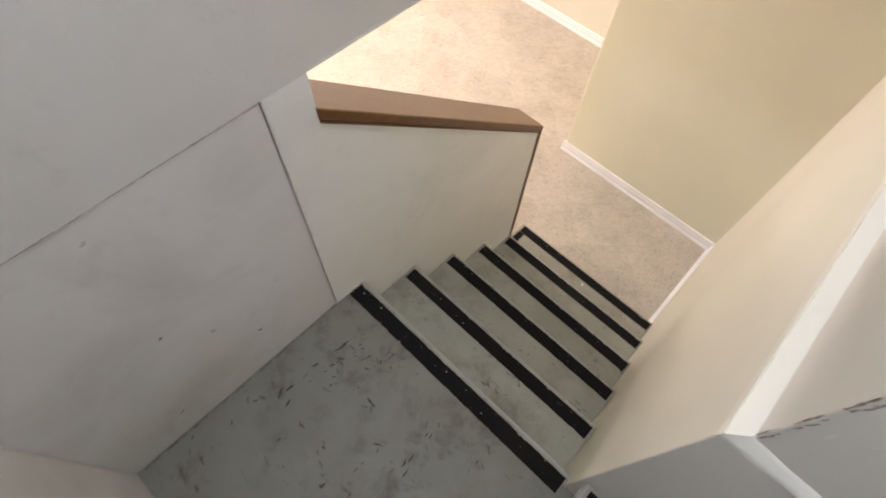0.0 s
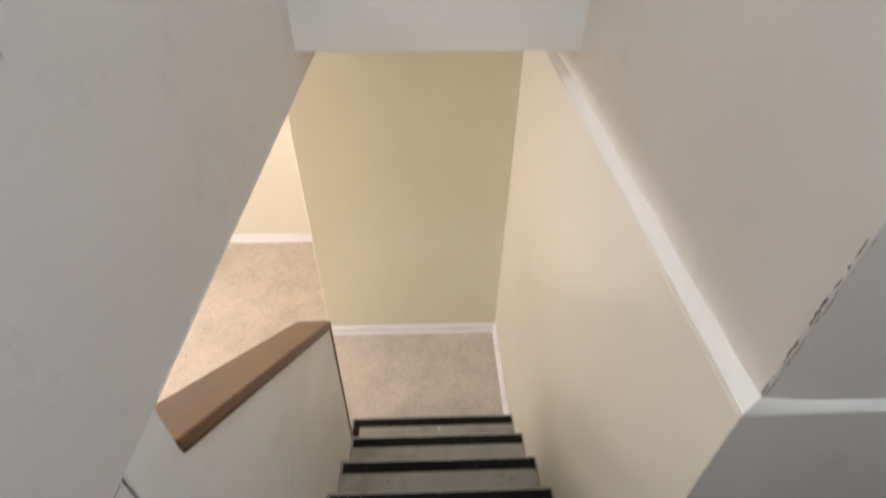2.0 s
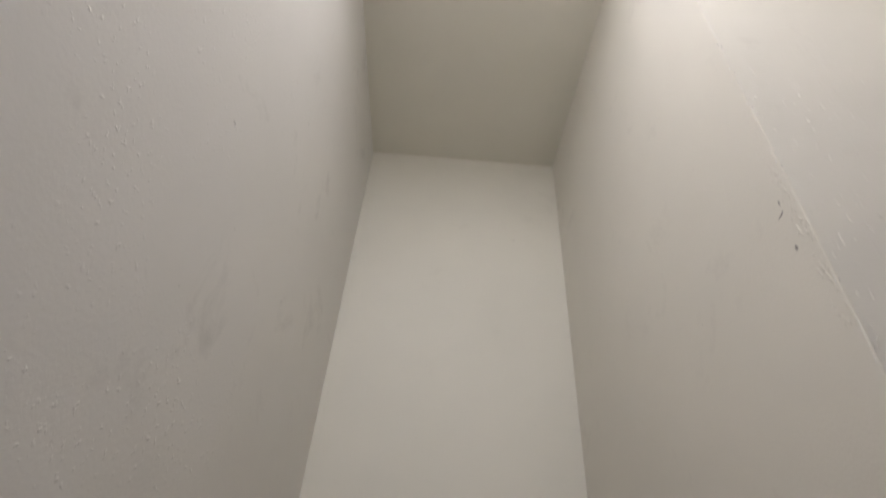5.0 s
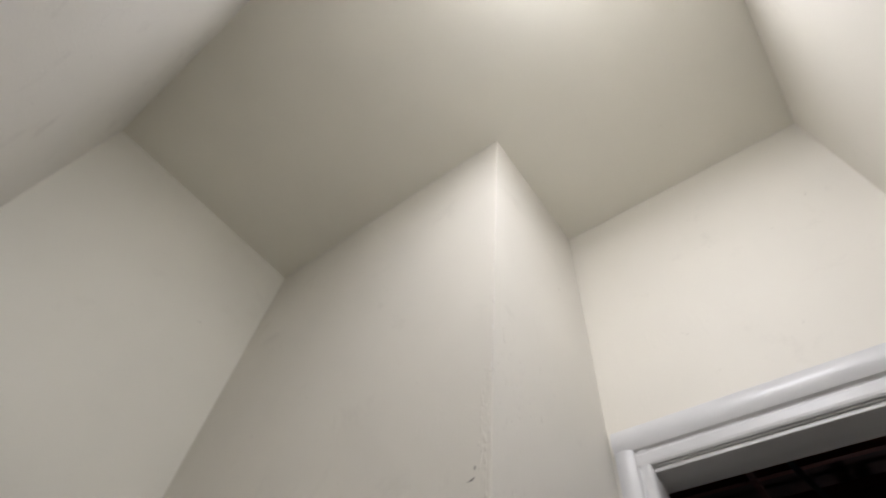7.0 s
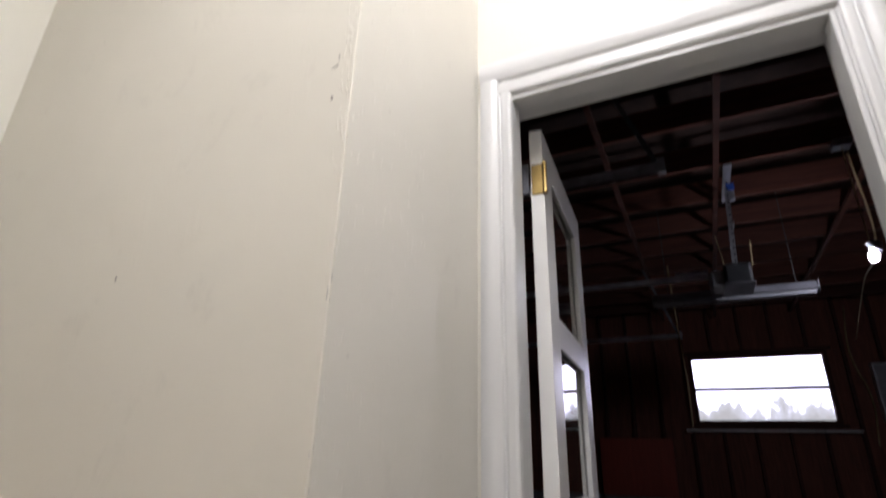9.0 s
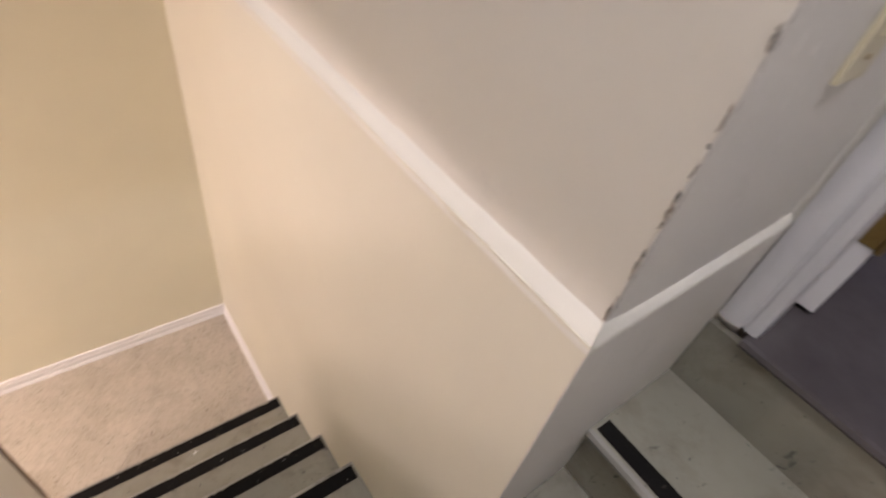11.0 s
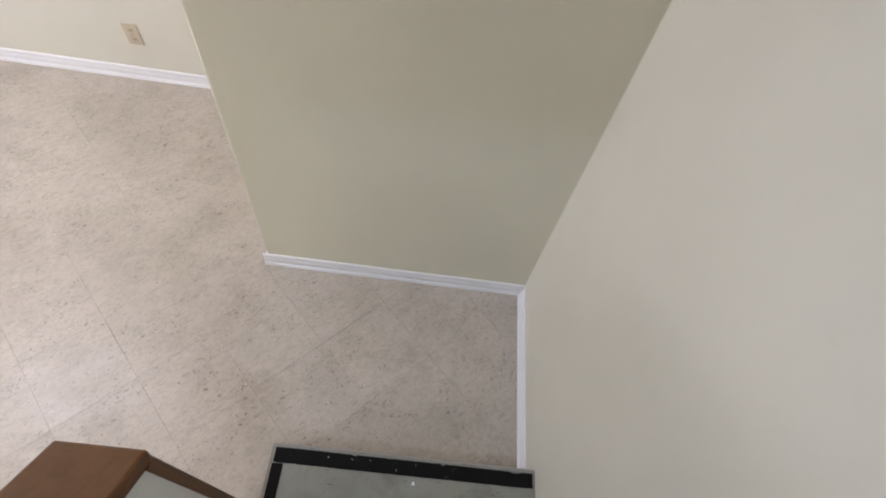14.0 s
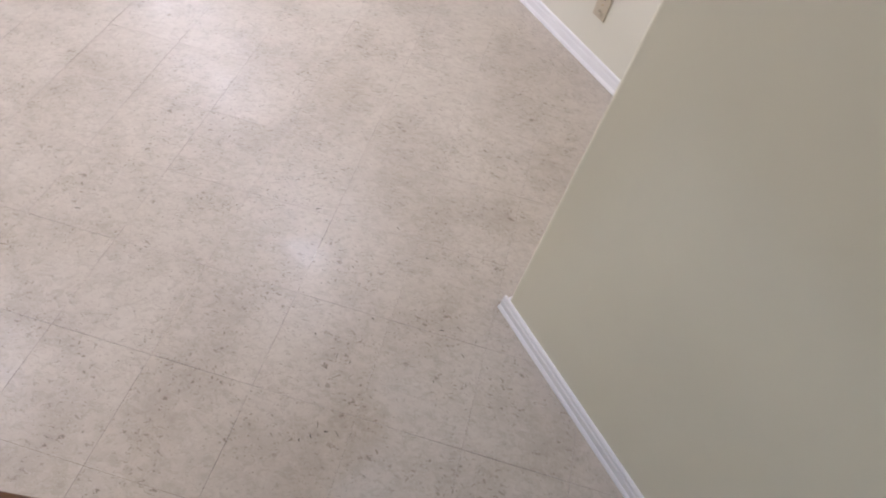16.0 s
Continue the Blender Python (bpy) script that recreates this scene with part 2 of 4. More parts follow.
CREAM = (0.69, 0.665, 0.55)
M_SHAFT = wall_paint("shaft_paint", (0.74, 0.71, 0.64), amount=0.22)
M_HEAD = wall_paint("header_paint", (0.75, 0.73, 0.66), amount=0.12, relief=0.15)
M_END = wall_paint("dripping_paint", (0.725, 0.70, 0.645), amount=0.22, relief=0.42, rough=0.5, strokes=(1, 1, 0.16))
M_LEFT = blistered_paint("old_left_paint", (0.72, 0.70, 0.66))
M_CREAM = wall_paint("cream_paint", CREAM, amount=0.06, relief=0.2, rough=0.45)
M_FRONT = wall_paint("front_paint", (0.73, 0.695, 0.535), amount=0.05, relief=0.2, rough=0.45)
M_PANEL = wall_paint("panel_paint", (0.75, 0.73, 0.69), amount=0.35, relief=0.25, rough=0.42, strokes=(1, 1, 1), soiled=0.26)
# panel paint made lighter: torch light on the half wall put into its colour
M_HALF = wall_paint("brightened_half_wall_paint", (0.84, 0.83, 0.775), amount=0.30, relief=0.2, rough=0.42, strokes=(1, 1, 1), soiled=0.14)
M_CEIL = wall_paint("ceiling_paint", (0.77, 0.745, 0.665), amount=0.05, relief=0.3, rough=0.7, strokes=(1, 1, 1))
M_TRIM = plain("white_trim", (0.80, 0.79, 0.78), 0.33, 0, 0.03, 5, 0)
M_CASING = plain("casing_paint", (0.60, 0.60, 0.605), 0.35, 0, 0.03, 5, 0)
M_LEDGE = wall_paint("ledge_paint", (0.70, 0.685, 0.61), amount=0.15, relief=0.3, rough=0.45, strokes=(1, 0.3, 1))
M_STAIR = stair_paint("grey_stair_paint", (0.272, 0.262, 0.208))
# stair paint with more stains, base also darkened to offset the direct lamp light
M_LANDING = stair_paint("worn_dimmed_landing_paint", (0.158, 0.152, 0.118), 0.75)
M_EDGE = wall_paint("worn_nosing_paint", (0.31, 0.30, 0.265), (0.06, 0.052, 0.043), 0.9, 0.6, 0.5, (1, 3, 3))
M_GRIP = grip("black_grip_tape")
M_VINYL = vinyl("vinyl_tile")
M_SEAM = plain("dirty_seam", (0.27, 0.23, 0.17), 0.7, 0, 0.85, 4)
M_CAP = timber("stained_cap", (0.106, 0.039, 0.007), (0.170, 0.069, 0.0135), (1, 0.05, 1), 0.35)
M_DARKWOOD = timber("dark_edge_wood", (0.10, 0.046, 0.018), (0.18, 0.085, 0.033), (1, 1, 0.06), 0.5)
M_IVORY = plain("ivory_plastic", (0.66, 0.60, 0.42), 0.35, 0, 0.03, 20, 0)
M_ALMOND = plain("almond_plastic", (0.52, 0.455, 0.32), 0.4, 0, 0.03, 20, 0)
M_BRASS = plain("brass", (0.40, 0.28, 0.11), 0.36, 1.0, 0.15, 40, 0.1)
# dark colour for the shade inside the panel gap and the outlet slots
M_CRACK = plain("crack_shadow", (0.13, 0.11, 0.085), 0.9, 0, 0.6, 14)
M_SCUFF = plain("scuff_mark", (0.24, 0.22, 0.205), 0.7, 0, 0.3, 60, 0.1)
M_FAINT = plain("faint_smudge", (0.52, 0.50, 0.475), 0.7, 0, 0.2, 60, 0.1)
M_CHIP = plain("chipped_edge", (0.26, 0.22, 0.185), 0.85, 0, 0.5, 80, 0.3)
M_GROUT = plain("dirty_filler", (0.40, 0.37, 0.32), 0.8, 0, 0.3, 30, 0.3)
M_HEEL = plain("heel_mark", (0.030, 0.027, 0.024), 0.7, 0, 0.3, 60, 0.1)
M_DUST = plain("dust_speck", (0.32, 0.31, 0.28), 0.8, 0, 0.2, 60, 0.1)
M_OLDHEEL = plain("old_heel_mark", (0.095, 0.085, 0.07), 0.7, 0, 0.3, 60, 0.1)
M_PALE = plain("pale_scrape", (0.78, 0.77, 0.74), 0.6, 0, 0.1, 60, 0.2)
M_CONC = concrete("garage_concrete")
M_CURB = plain("curb_concrete", (0.17, 0.17, 0.19), 0.8, 0, 0.25, 5, 0.3)
M_REDWOOD = timber("red_boards", (0.10, 0.032, 0.022), (0.24, 0.082, 0.052), (1, 1, 0.08), 0.75, 40, 0.3)
M_JOIST = timber("joist_wood", (0.045, 0.012, 0.008), (0.115, 0.036, 0.023), (1, 0.06, 1), 0.8, 40, 0.25)
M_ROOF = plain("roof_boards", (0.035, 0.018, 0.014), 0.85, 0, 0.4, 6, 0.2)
M_STEEL = plain("galvanised_steel", (0.45, 0.46, 0.50), 0.42, 0.85, 0.2, 20, 0.1)
M_OLDSTEEL = plain("dull_steel", (0.10, 0.10, 0.115), 0.6, 0.5, 0.3, 20, 0.1)
M_OPENER = plain("opener_housing", (0.035, 0.037, 0.042), 0.45, 0.2, 0.2, 14, 0.05)
M_WHITEMETAL = plain("white_metal", (0.26, 0.27, 0.30), 0.45, 0.1, 0.2, 12, 0.05)
# white metal darkened against the near bulb, its dimness put into the colour
M_SHOP = plain("dimmed_white_metal", (0.13, 0.13, 0.15), 0.5, 0.1, 0.25, 12, 0.05)
M_RED = timber("red_cabinet", (0.24, 0.035, 0.020), (0.36, 0.058, 0.034), (1, 1, 0.08), 0.5, 40)
M_WIRE = plain("cable_sheath", (0.30, 0.22, 0.12), 0.6)
M_BLUE = plain("blue_plastic", (0.03, 0.10, 0.45), 0.4)
M_OUT = window_view("bright_outdoors")
M_ROOMSHADE = glow("lit_diffuser", WARM, 9.0)
M_BULB = glow("lit_bulb", (0.85, 0.90, 1.0), 60)
M_GLASS, _n, _l, _b = node_material("clear_glass", 0.03)
_b.inputs["Transmission Weight"].default_value = 1.0
_b.inputs["IOR"].default_value = 1.45


# ---------------------------------------------------------------- building blocks
def box(bm, x0, x1, y0, y1, z0, z1, bevel=0.0):
    made = bmesh.ops.create_cube(bm, size=1.0)["verts"]
    for v in made:
        v.co = Vector(((x0 + x1) / 2 + v.co.x * (x1 - x0), (y0 + y1) / 2 + v.co.y * (y1 - y0), (z0 + z1) / 2 + v.co.z * (z1 - z0)))
    if bevel:
        edges = list({e for v in made for e in v.link_edges})
        bmesh.ops.bevel(bm, geom=edges, offset=bevel, segments=2, affect="EDGES", profile=0.5)
    return bm


def boxed(*spec, bevel=0.0):
    bm = bmesh.new()
    return box(bm, *spec, bevel=bevel)


def prism(bm, outline, way, bevel=0.0):
    """A flat outline of 3D points swept along a vector."""
    low = [bm.verts.new(p) for p in outline]
    high = [bm.verts.new(Vector(p) + Vector(way)) for p in outline]
    faces = [bm.faces.new(low), bm.faces.new(high)]
    for k in range(len(low)):
        j = (k + 1) % len(low)
        faces.append(bm.faces.new((low[k], low[j], high[j], high[k])))
    bmesh.ops.recalc_face_normals(bm, faces=faces)
    if bevel:
        bmesh.ops.bevel(bm, geom=list({e for f in faces for e in f.edges}), offset=bevel, segments=2, affect="EDGES", profile=0.5)
    return bm


def prismed(outline, way, bevel=0.0):
    return prism(bmesh.new(), outline, way, bevel)


def rod(bm, a, b, r0, r1=None, sides=12):
    a, b = Vector(a), Vector(b)
    m = Matrix.Translation((a + b) / 2) @ (b - a).to_track_quat("Z", "Y").to_matrix().to_4x4()
    bmesh.ops.create_cone(bm, cap_ends=True, segments=sides, radius1=r0, radius2=r0 if r1 is None else r1, depth=(b - a).length, matrix=m)
    return bm


def lathe(bm, outline, m, sides=20):
    """Rings of (radius, height) turned round the z axis of the pose m."""
    rings = []
    for r, h in outline:
        rings.append([bm.verts.new(m @ Vector((r * math.cos(2 * math.pi * k / sides), r * math.sin(2 * math.pi * k / sides), h))) for k in range(sides)])
    for p, q in zip(rings, rings[1:]):
        for k in range(sides):
            j = (k + 1) % sides
            bm.faces.new((p[k], p[j], q[j], q[k]))
    bm.faces.new(rings[0][::-1]), bm.faces.new(rings[-1])
    bmesh.ops.recalc_face_normals(bm, faces=bm.faces)
    return bm


def mesh_of(name, bm, material, smooth=False):
    me = bpy.data.meshes.new(name)
    bm.to_mesh(me)
    bm.free()
    me.materials.append(material)
    if smooth:
        for p in me.polygons:
            p.use_smooth = True
    return me


def part(name, bm, material, parent=None, label="", smooth=False):
    ob = new(name, mesh_of(name, bm, material, smooth))
    ob.parent = parent
    return tagged(ob, label)


def thing(name, place, label, category, group="", kind=""):
    ob = new(name)
    ob.location = place
    ob.empty_display_size = 0.05
    bpy.context.view_layer.update()
    return tagged(ob, label, category, group, kind)


def under(parent, *obs):
    """Keep the parts where they were modelled."""
    for o in obs:
        o.parent = parent
        o.matrix_parent_inverse = parent.matrix_basis.inverted()


def structure(name, bm, material, label, category="wall"):
    return tagged(part(name, bm, material), label, category, kind="structure")


# ---------------------------------------------------------------- landing and shaft
structure("wall_left_upper", boxed(-0.12, 0, BACK, HEAD, BEAM, TOP), M_LEFT, "old off-white painted wall with blistered paint above the landing")
structure("wall_left_beam", boxed(-0.12, 0, HEAD, FRONT, BEAM, HEADZ + 0.05), M_LEFT, "off-white beam over the open side of the stairs")
structure("wall_header", boxed(0, WU, HEAD, HEAD + 0.14, HEADZ, TOP), M_HEAD, "off-white painted wall above the stair opening")
structure("wall_right_upper", boxed(WU, DW, YC + 0.002, FRONT, LEDGE + 0.008, TOP), M_SHAFT, "off-white painted wall beside the stairs")
structure("wall_right_end", boxed(WU + 0.0006, DW, YC, YC + 0.0019, LEDGE + 0.008, TOP), M_END, "off-white wall end with drips in its thick old paint")
structure("wall_right_lower", boxed(W, DW, YB + 0.002, FRONT, LOW, LEDGE), M_CREAM, "cream painted wall along the stairs")
structure("wall_right_foot", boxed(W + 0.0008, DW, YB, YB + 0.0019, -0.03, LEDGE - 0.0045), M_END, "grey-white painted wall end beside the garage steps")
structure("wall_back_upper", boxed(-0.12, DW, BACK - 0.1, BACK, BEAM, TOP), M_SHAFT, "off-white back wall of the landing")
structure("wall_back_lower", boxed(-0.12, DW, BACK - 0.1, -0.79, LOW, BEAM), M_PANEL, "off-white lower back wall of the landing")
structure("ceiling", boxed(-0.12, DW + 0.13, BACK - 0.1, HEAD + 0.14, TOP, TOP + 0.1), M_CEIL, "plain off-white ceiling above the landing", "ceiling")

# sloping ledge that caps the lower, thicker part of the right wall; it turns the corner on a hip
LTOP = 0.022


def ledge_line(length, seed):
    """Rows of profile points (offset inwards 0..1, offset along, height), uneven along the way."""
    pick, rows, count = random.Random(seed), [], int(length / 0.025)
    profile = [(0.0, -0.014), (0.03, -0.006), (0.12, -0.001), (0.28, 0.004), (0.62, 0.013), (0.94, LTOP - 0.001), (1.25, LTOP + 0.002)]
    for k in range(count + 1):
        lift, shift = pick.gauss(0, 0.0009), pick.gauss(0, 0.02)
        rows.append([(f + shift * (0 < f < 1), k / count, h_ + lift * f) for f, h_ in profile])
    return rows


def ledge_skin(rows, place):
    bm = bmesh.new()
    grid = [[bm.verts.new(place(*p)) for p in row] for row in rows]
    for p, q in zip(grid, grid[1:]):
        for k in range(len(p) - 1):
            bm.faces.new((p[k], p[k + 1], q[k + 1], q[k]))
    bmesh.ops.recalc_face_normals(bm, faces=bm.faces)
    return bm


def along_stairs(f, along, h_):
    y0 = YB + (YC - YB) * min(f, 1)
    return (W - 0.0012 + (WU - W + 0.001) * f, y0 + (FRONT - y0) * along, LEDGE + h_)


def across_end(f, along, h_):
    x0 = W + (WU - W) * min(f, 1)
    thin = 1 - 0.5 * min(1.0, along * 5)
    return (x0 - 0.0012 + (DW - x0) * along, YB - 0.0012 + (YC - YB + 0.001) * f, LEDGE + h_ * thin)


def smooth_structure(name, bm, mat, label):
    return tagged(part(name, bm, mat, None, "", True), label, "ledge", kind="structure")


smooth_structure("ledge", ledge_skin(ledge_line(FRONT - YB, 61), along_stairs), M_LEDGE, "pale painted sloping ledge along the stair wall")
smooth_structure("ledge_end", ledge_skin(ledge_line(DW - W, 62), across_end), M_LEDGE, "pale painted sloping ledge across the wall end")

# wall with the door to the garage
DY0, DY1, DZ = -0.786, -0.098, 2.462
structure("wall_door_left", boxed(DW, DW + 0.11, DY1 + 0.02, YC, LOW, TOP), M_SHAFT, "off-white wall strip beside the garage door")
structure("wall_door_right", boxed(DW, DW + 0.11, BACK, DY0 - 0.02, LOW, TOP), M_SHAFT, "off-white wall strip beside the garage door")
structure("wall_door_over", boxed(DW, DW + 0.11, DY0 - 0.02, DY1 + 0.02, DZ + 0.02, TOP), M_SHAFT, "off-white wall above the garage door")

# old panel let into the left wall, with a crack round it
panel = thing("access_panel", (0, -0.45, 0), "painted plywood access panel set into the landing wall", "panel")
# the gap is shallow, its shade comes from the dark filling
under(panel, part("panel_board", boxed(-0.03, -0.001, -0.789, -0.1115, 0.003, BEAM - 0.0035, bevel=0.0015), M_PANEL),
      part("gap_backing", boxed(-0.05, -0.031, -0.80, -0.10, 0.0, BEAM), M_CRACK),
      part("dirty_gap", boxed(-0.0305, -0.0035, -0.792, -0.1085, 0.001, BEAM - 0.001), M_CRACK, None, "dark gap, its shade painted in"))
structure("wall_left_lower", boxed(-0.12, -0.051, BACK, -0.05, LOW, BEAM), M_PANEL, "wall behind the access panel")

# half wall under the sloping rail
CAP_SLOPE = -0.823
capz = lambda y: 0.739 + CAP_SLOPE * (y + 0.013)
half = thing("half_wall", (-0.06, 0.45, LOW), "off-white painted half wall beside the stairs", "half wall", kind="structure")
bm = prismed([(0, -0.108, LOW), (0, 0.896, LOW), (0, 0.896, capz(0.896)), (0, -0.012, capz(-0.012)), (0, -0.012, BEAM), (0, -0.108, BEAM)], (-0.12, 0, 0))
under(half, part("half_wall_body", bm, M_HALF))
under(half, part("corner_trim", boxed(-0.122, 0.003, 0.896, 0.917, -0.99 + 0.0, capz(0.912) - 0.002, bevel=0.002), M_DARKWOOD, None, "dark stained wooden corner strip"))
cap = thing("rail_cap", (-0.06, 0.45, capz(0.45)), "brown stained wooden cap board sloping down on the half wall", "handrail")
T = 0.032
under(cap, part("cap_board", prismed([(0.005, -0.012, capz(-0.012)), (0.005, 0.916, capz(0.920)), (0.005, 0.920, capz(0.920) + T), (0.005, -0.012, capz(-0.012) + T)], (-0.130, 0, 0), bevel=0.004), M_CAP))

under(cap, part("cap_moulding", prismed([(0.0004, -0.011, capz(-0.011) - 0.0065), (0.0004, 0.895, capz(0.895) - 0.0065), (0.0004, 0.895, capz(0.895) - 0.0005), (0.0004, -0.011, capz(-0.011) - 0.0005)], (0.0045, 0, 0)), M_DARKWOOD, None, "dark thin moulding under the cap"))

# ---------------------------------------------------------------- stairs
def nosing(bm, x0, x1, edge, z, depth, thick=0.028):
    """A tread with a rounded nose towards +y."""
    pts = [(x0, edge - depth, z - thick), (x0, edge - 0.006, z - thick), (x0, edge - 0.001, z - thick + 0.007),
           (x0, edge, z - 0.010), (x0, edge - 0.004, z - 0.002), (x0, edge - 0.012, z), (x0, edge - depth, z)]
    return prism(bm, pts, (x1 - x0, 0, 0))


def strip_mesh(x0, x1, y0, y1, z, seed):
    """A worn strip of grip tape with ragged edges."""
    rng = random.Random(seed)
    bm = bmesh.new()
    count = 90
    rows = []
    for k in range(count + 1):
        x = x0 + (x1 - x0) * k / count
        a = y0 + rng.uniform(-1, 1) * 0.0005 + (rng.random() < 0.03) * 0.002
        b = y1 - rng.random() * 0.0012 - (rng.random() < 0.07) * rng.uniform(0.001, 0.005)
        rows.append([bm.verts.new((x, a, z)), bm.verts.new((x, b, z)), bm.verts.new((x, a, z + 0.0018)), bm.verts.new((x, b, z + 0.0018))])
    for p, q in zip(rows, rows[1:]):
        bm.faces.new((p[2], q[2], q[3], p[3])), bm.faces.new((p[0], q[0], q[2], p[2])), bm.faces.new((p[1], p[3], q[3], q[1]))
    bm.faces.new((rows[0][0], rows[0][2], rows[0][3], rows[0][1])), bm.faces.new((rows[-1][0], rows[-1][1], rows[-1][3], rows[-1][2]))
    bmesh.ops.recalc_face_normals(bm, faces=bm.faces)
    return bm


def lip(x0, x1, edge, z, over=0.0006):
    """The worn skin on a tread's nose."""
    pts = [(x0, edge - 0.006, z - 0.027), (x0, edge - 0.001 + over, z - 0.021), (x0, edge + over, z - 0.010), (x0, edge - 0.004 + over, z - 0.002 + over), (x0, edge - 0.0115, z + over), (x0, edge - 0.0115, z - 0.003)]
    return prismed(pts, (x1 - x0, 0, 0))


landing = thing("landing", (0.42, -0.4, 0), "grey painted wooden landing floor with scuffs and stains", "floor", kind="structure")
bm = boxed(-0.012, 0.862, -0.79, -0.012, -0.03, 0)
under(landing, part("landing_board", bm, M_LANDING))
under(landing, part("landing_nosing", nosing(bmesh.new(), 0.001, W - 0.002, 0.004, 0.0005, 0.03), M_STAIR))
under(landing, part("worn_nosing", lip(0.0015, W - 0.0025, 0.004, 0.0005), M_EDGE, None, "worn pale nosing edge"))
under(landing, part("grip_strip", strip_mesh(0.006, W - 0.006, -0.062, -0.012, 0.0002, 1), M_GRIP, None, "worn black grip tape"))
stairs = thing("staircase", (0.42, 0.6, LOW), "grey painted wooden stairs with black grip strips on the nosings", "stairs", kind="structure")
for i in range(1, 6):
    y, z = RUN * i, -RISE * i
    x0 = 0.001 if i < 5 else -0.04
    x1 = W - 0.002
    back = y - RUN - 0.03
    under(stairs, part("tread", nosing(bmesh.new(), x0, x1, y, z, RUN + 0.005), M_STAIR))
    under(stairs, part("worn_nosing", lip(x0 + 0.0005, x1 - 0.0005, y, z), M_EDGE, None, "worn pale nosing edge"))
    under(stairs, part("grip_strip", strip_mesh(x0 + 0.012, x1 - 0.008, y - 0.060, y - 0.013, z + 0.0002, 10 + i), M_GRIP, None, "worn black grip tape"))
    if i == 5:
        under(stairs, part("grip_strip", boxed(x0 + 0.010, x0 + 0.045, y - 0.205, y - 0.062, z, z + 0.0018), M_GRIP, None, "worn black grip tape"))
for i in range(0, 6):
    y, z = RUN * i, -RISE * i
    x0 = 0.001 if i < 4 else (-0.03 if i == 5 else 0.001)
    under(stairs, part("riser", boxed(x0, W - 0.002, y - 0.040, y - 0.022, z - RISE, z - 0.028), M_STAIR))

# steps up to the garage
gsteps = thing("garage_steps", (1.1, -0.4, 0), "grey painted wooden steps up to the garage door", "stairs", kind="structure")


def tread_x(edge, back, z, y0=-0.789, y1=YB - 0.001, thick=0.030):
    pts = [(back, y0, z - thick), (edge + 0.006, y0, z - thick), (edge, y0, z - 0.012), (edge + 0.004, y0, z - 0.003), (edge + 0.012, y0, z), (back, y0, z)]
    return prismed(pts, (0, y1 - y0, 0))


for k, (edge, back, z) in enumerate(((0.832, 1.075, RISE), (1.050, 1.335, 2 * RISE))):
    under(gsteps, part("tread", tread_x(edge, back, z), M_STAIR))
    skin = [(edge + 0.006, -0.788, z - 0.029), (edge - 0.0006, -0.788, z - 0.012), (edge + 0.0034, -0.788, z - 0.0024), (edge + 0.0115, -0.788, z + 0.0006), (edge + 0.0115, -0.788, z - 0.003)]
    under(gsteps, part("worn_nosing", prismed(skin, (0, 0.756, 0)), M_EDGE, None, "worn pale nosing edge"))
    bm = strip_mesh(0, 0.735, 0, 0.040, 0, 30 + k)
    bmesh.ops.transform(bm, matrix=pose(edge + 0.058, -0.775, z + 0.0002, 0, 0, 90), verts=bm.verts)
    under(gsteps, part("grip_strip", bm, M_GRIP, None, "black grip tape"))
    under(gsteps, part("riser", boxed(edge + 0.028, edge + 0.046, -0.789, YB - 0.001, z - RISE, z - 0.030), M_STAIR))
under(gsteps, part("riser", boxed(DW - 0.027, DW - 0.007, -0.789, YB - 0.001, 2 * RISE, SILL - 0.022), M_STAIR))
under(gsteps, part("sill_board", tread_x(DW - 0.04, DW + 0.15, SILL, DY0, DY1, 0.022), M_CONC, None, "worn grey threshold"))

# ---------------------------------------------------------------- door to the garage
casing = thing("door_casing", (DW, -0.45, SILL), "white glossy painted door casing with a moulded edge", "door frame")


def moulded(u0, u1, out=1):
    """(offset across the board, thickness)"""
    s = u1 - u0
    bead = [(0.58 * k / 12, 0.013 + 0.011 * math.sin(math.pi * (0.12 + 0.76 * k / 12))) for k in range(13)]
    flat = [(0.62, 0.011), (0.66, 0.010), (0.69, 0.0125), (0.73, 0.0135), (0.90, 0.0135), (0.96, 0.0125), (1, 0.010)]
    return [(u0 + s * f, t) for f, t in [(0, 0), *bead, *flat, (1, 0)]]


def upright(y_out, y_in, z0, z1):
    return prismed([(DW - t, u, z0) for u, t in moulded(y_out, y_in)], (0, 0, z1 - z0))


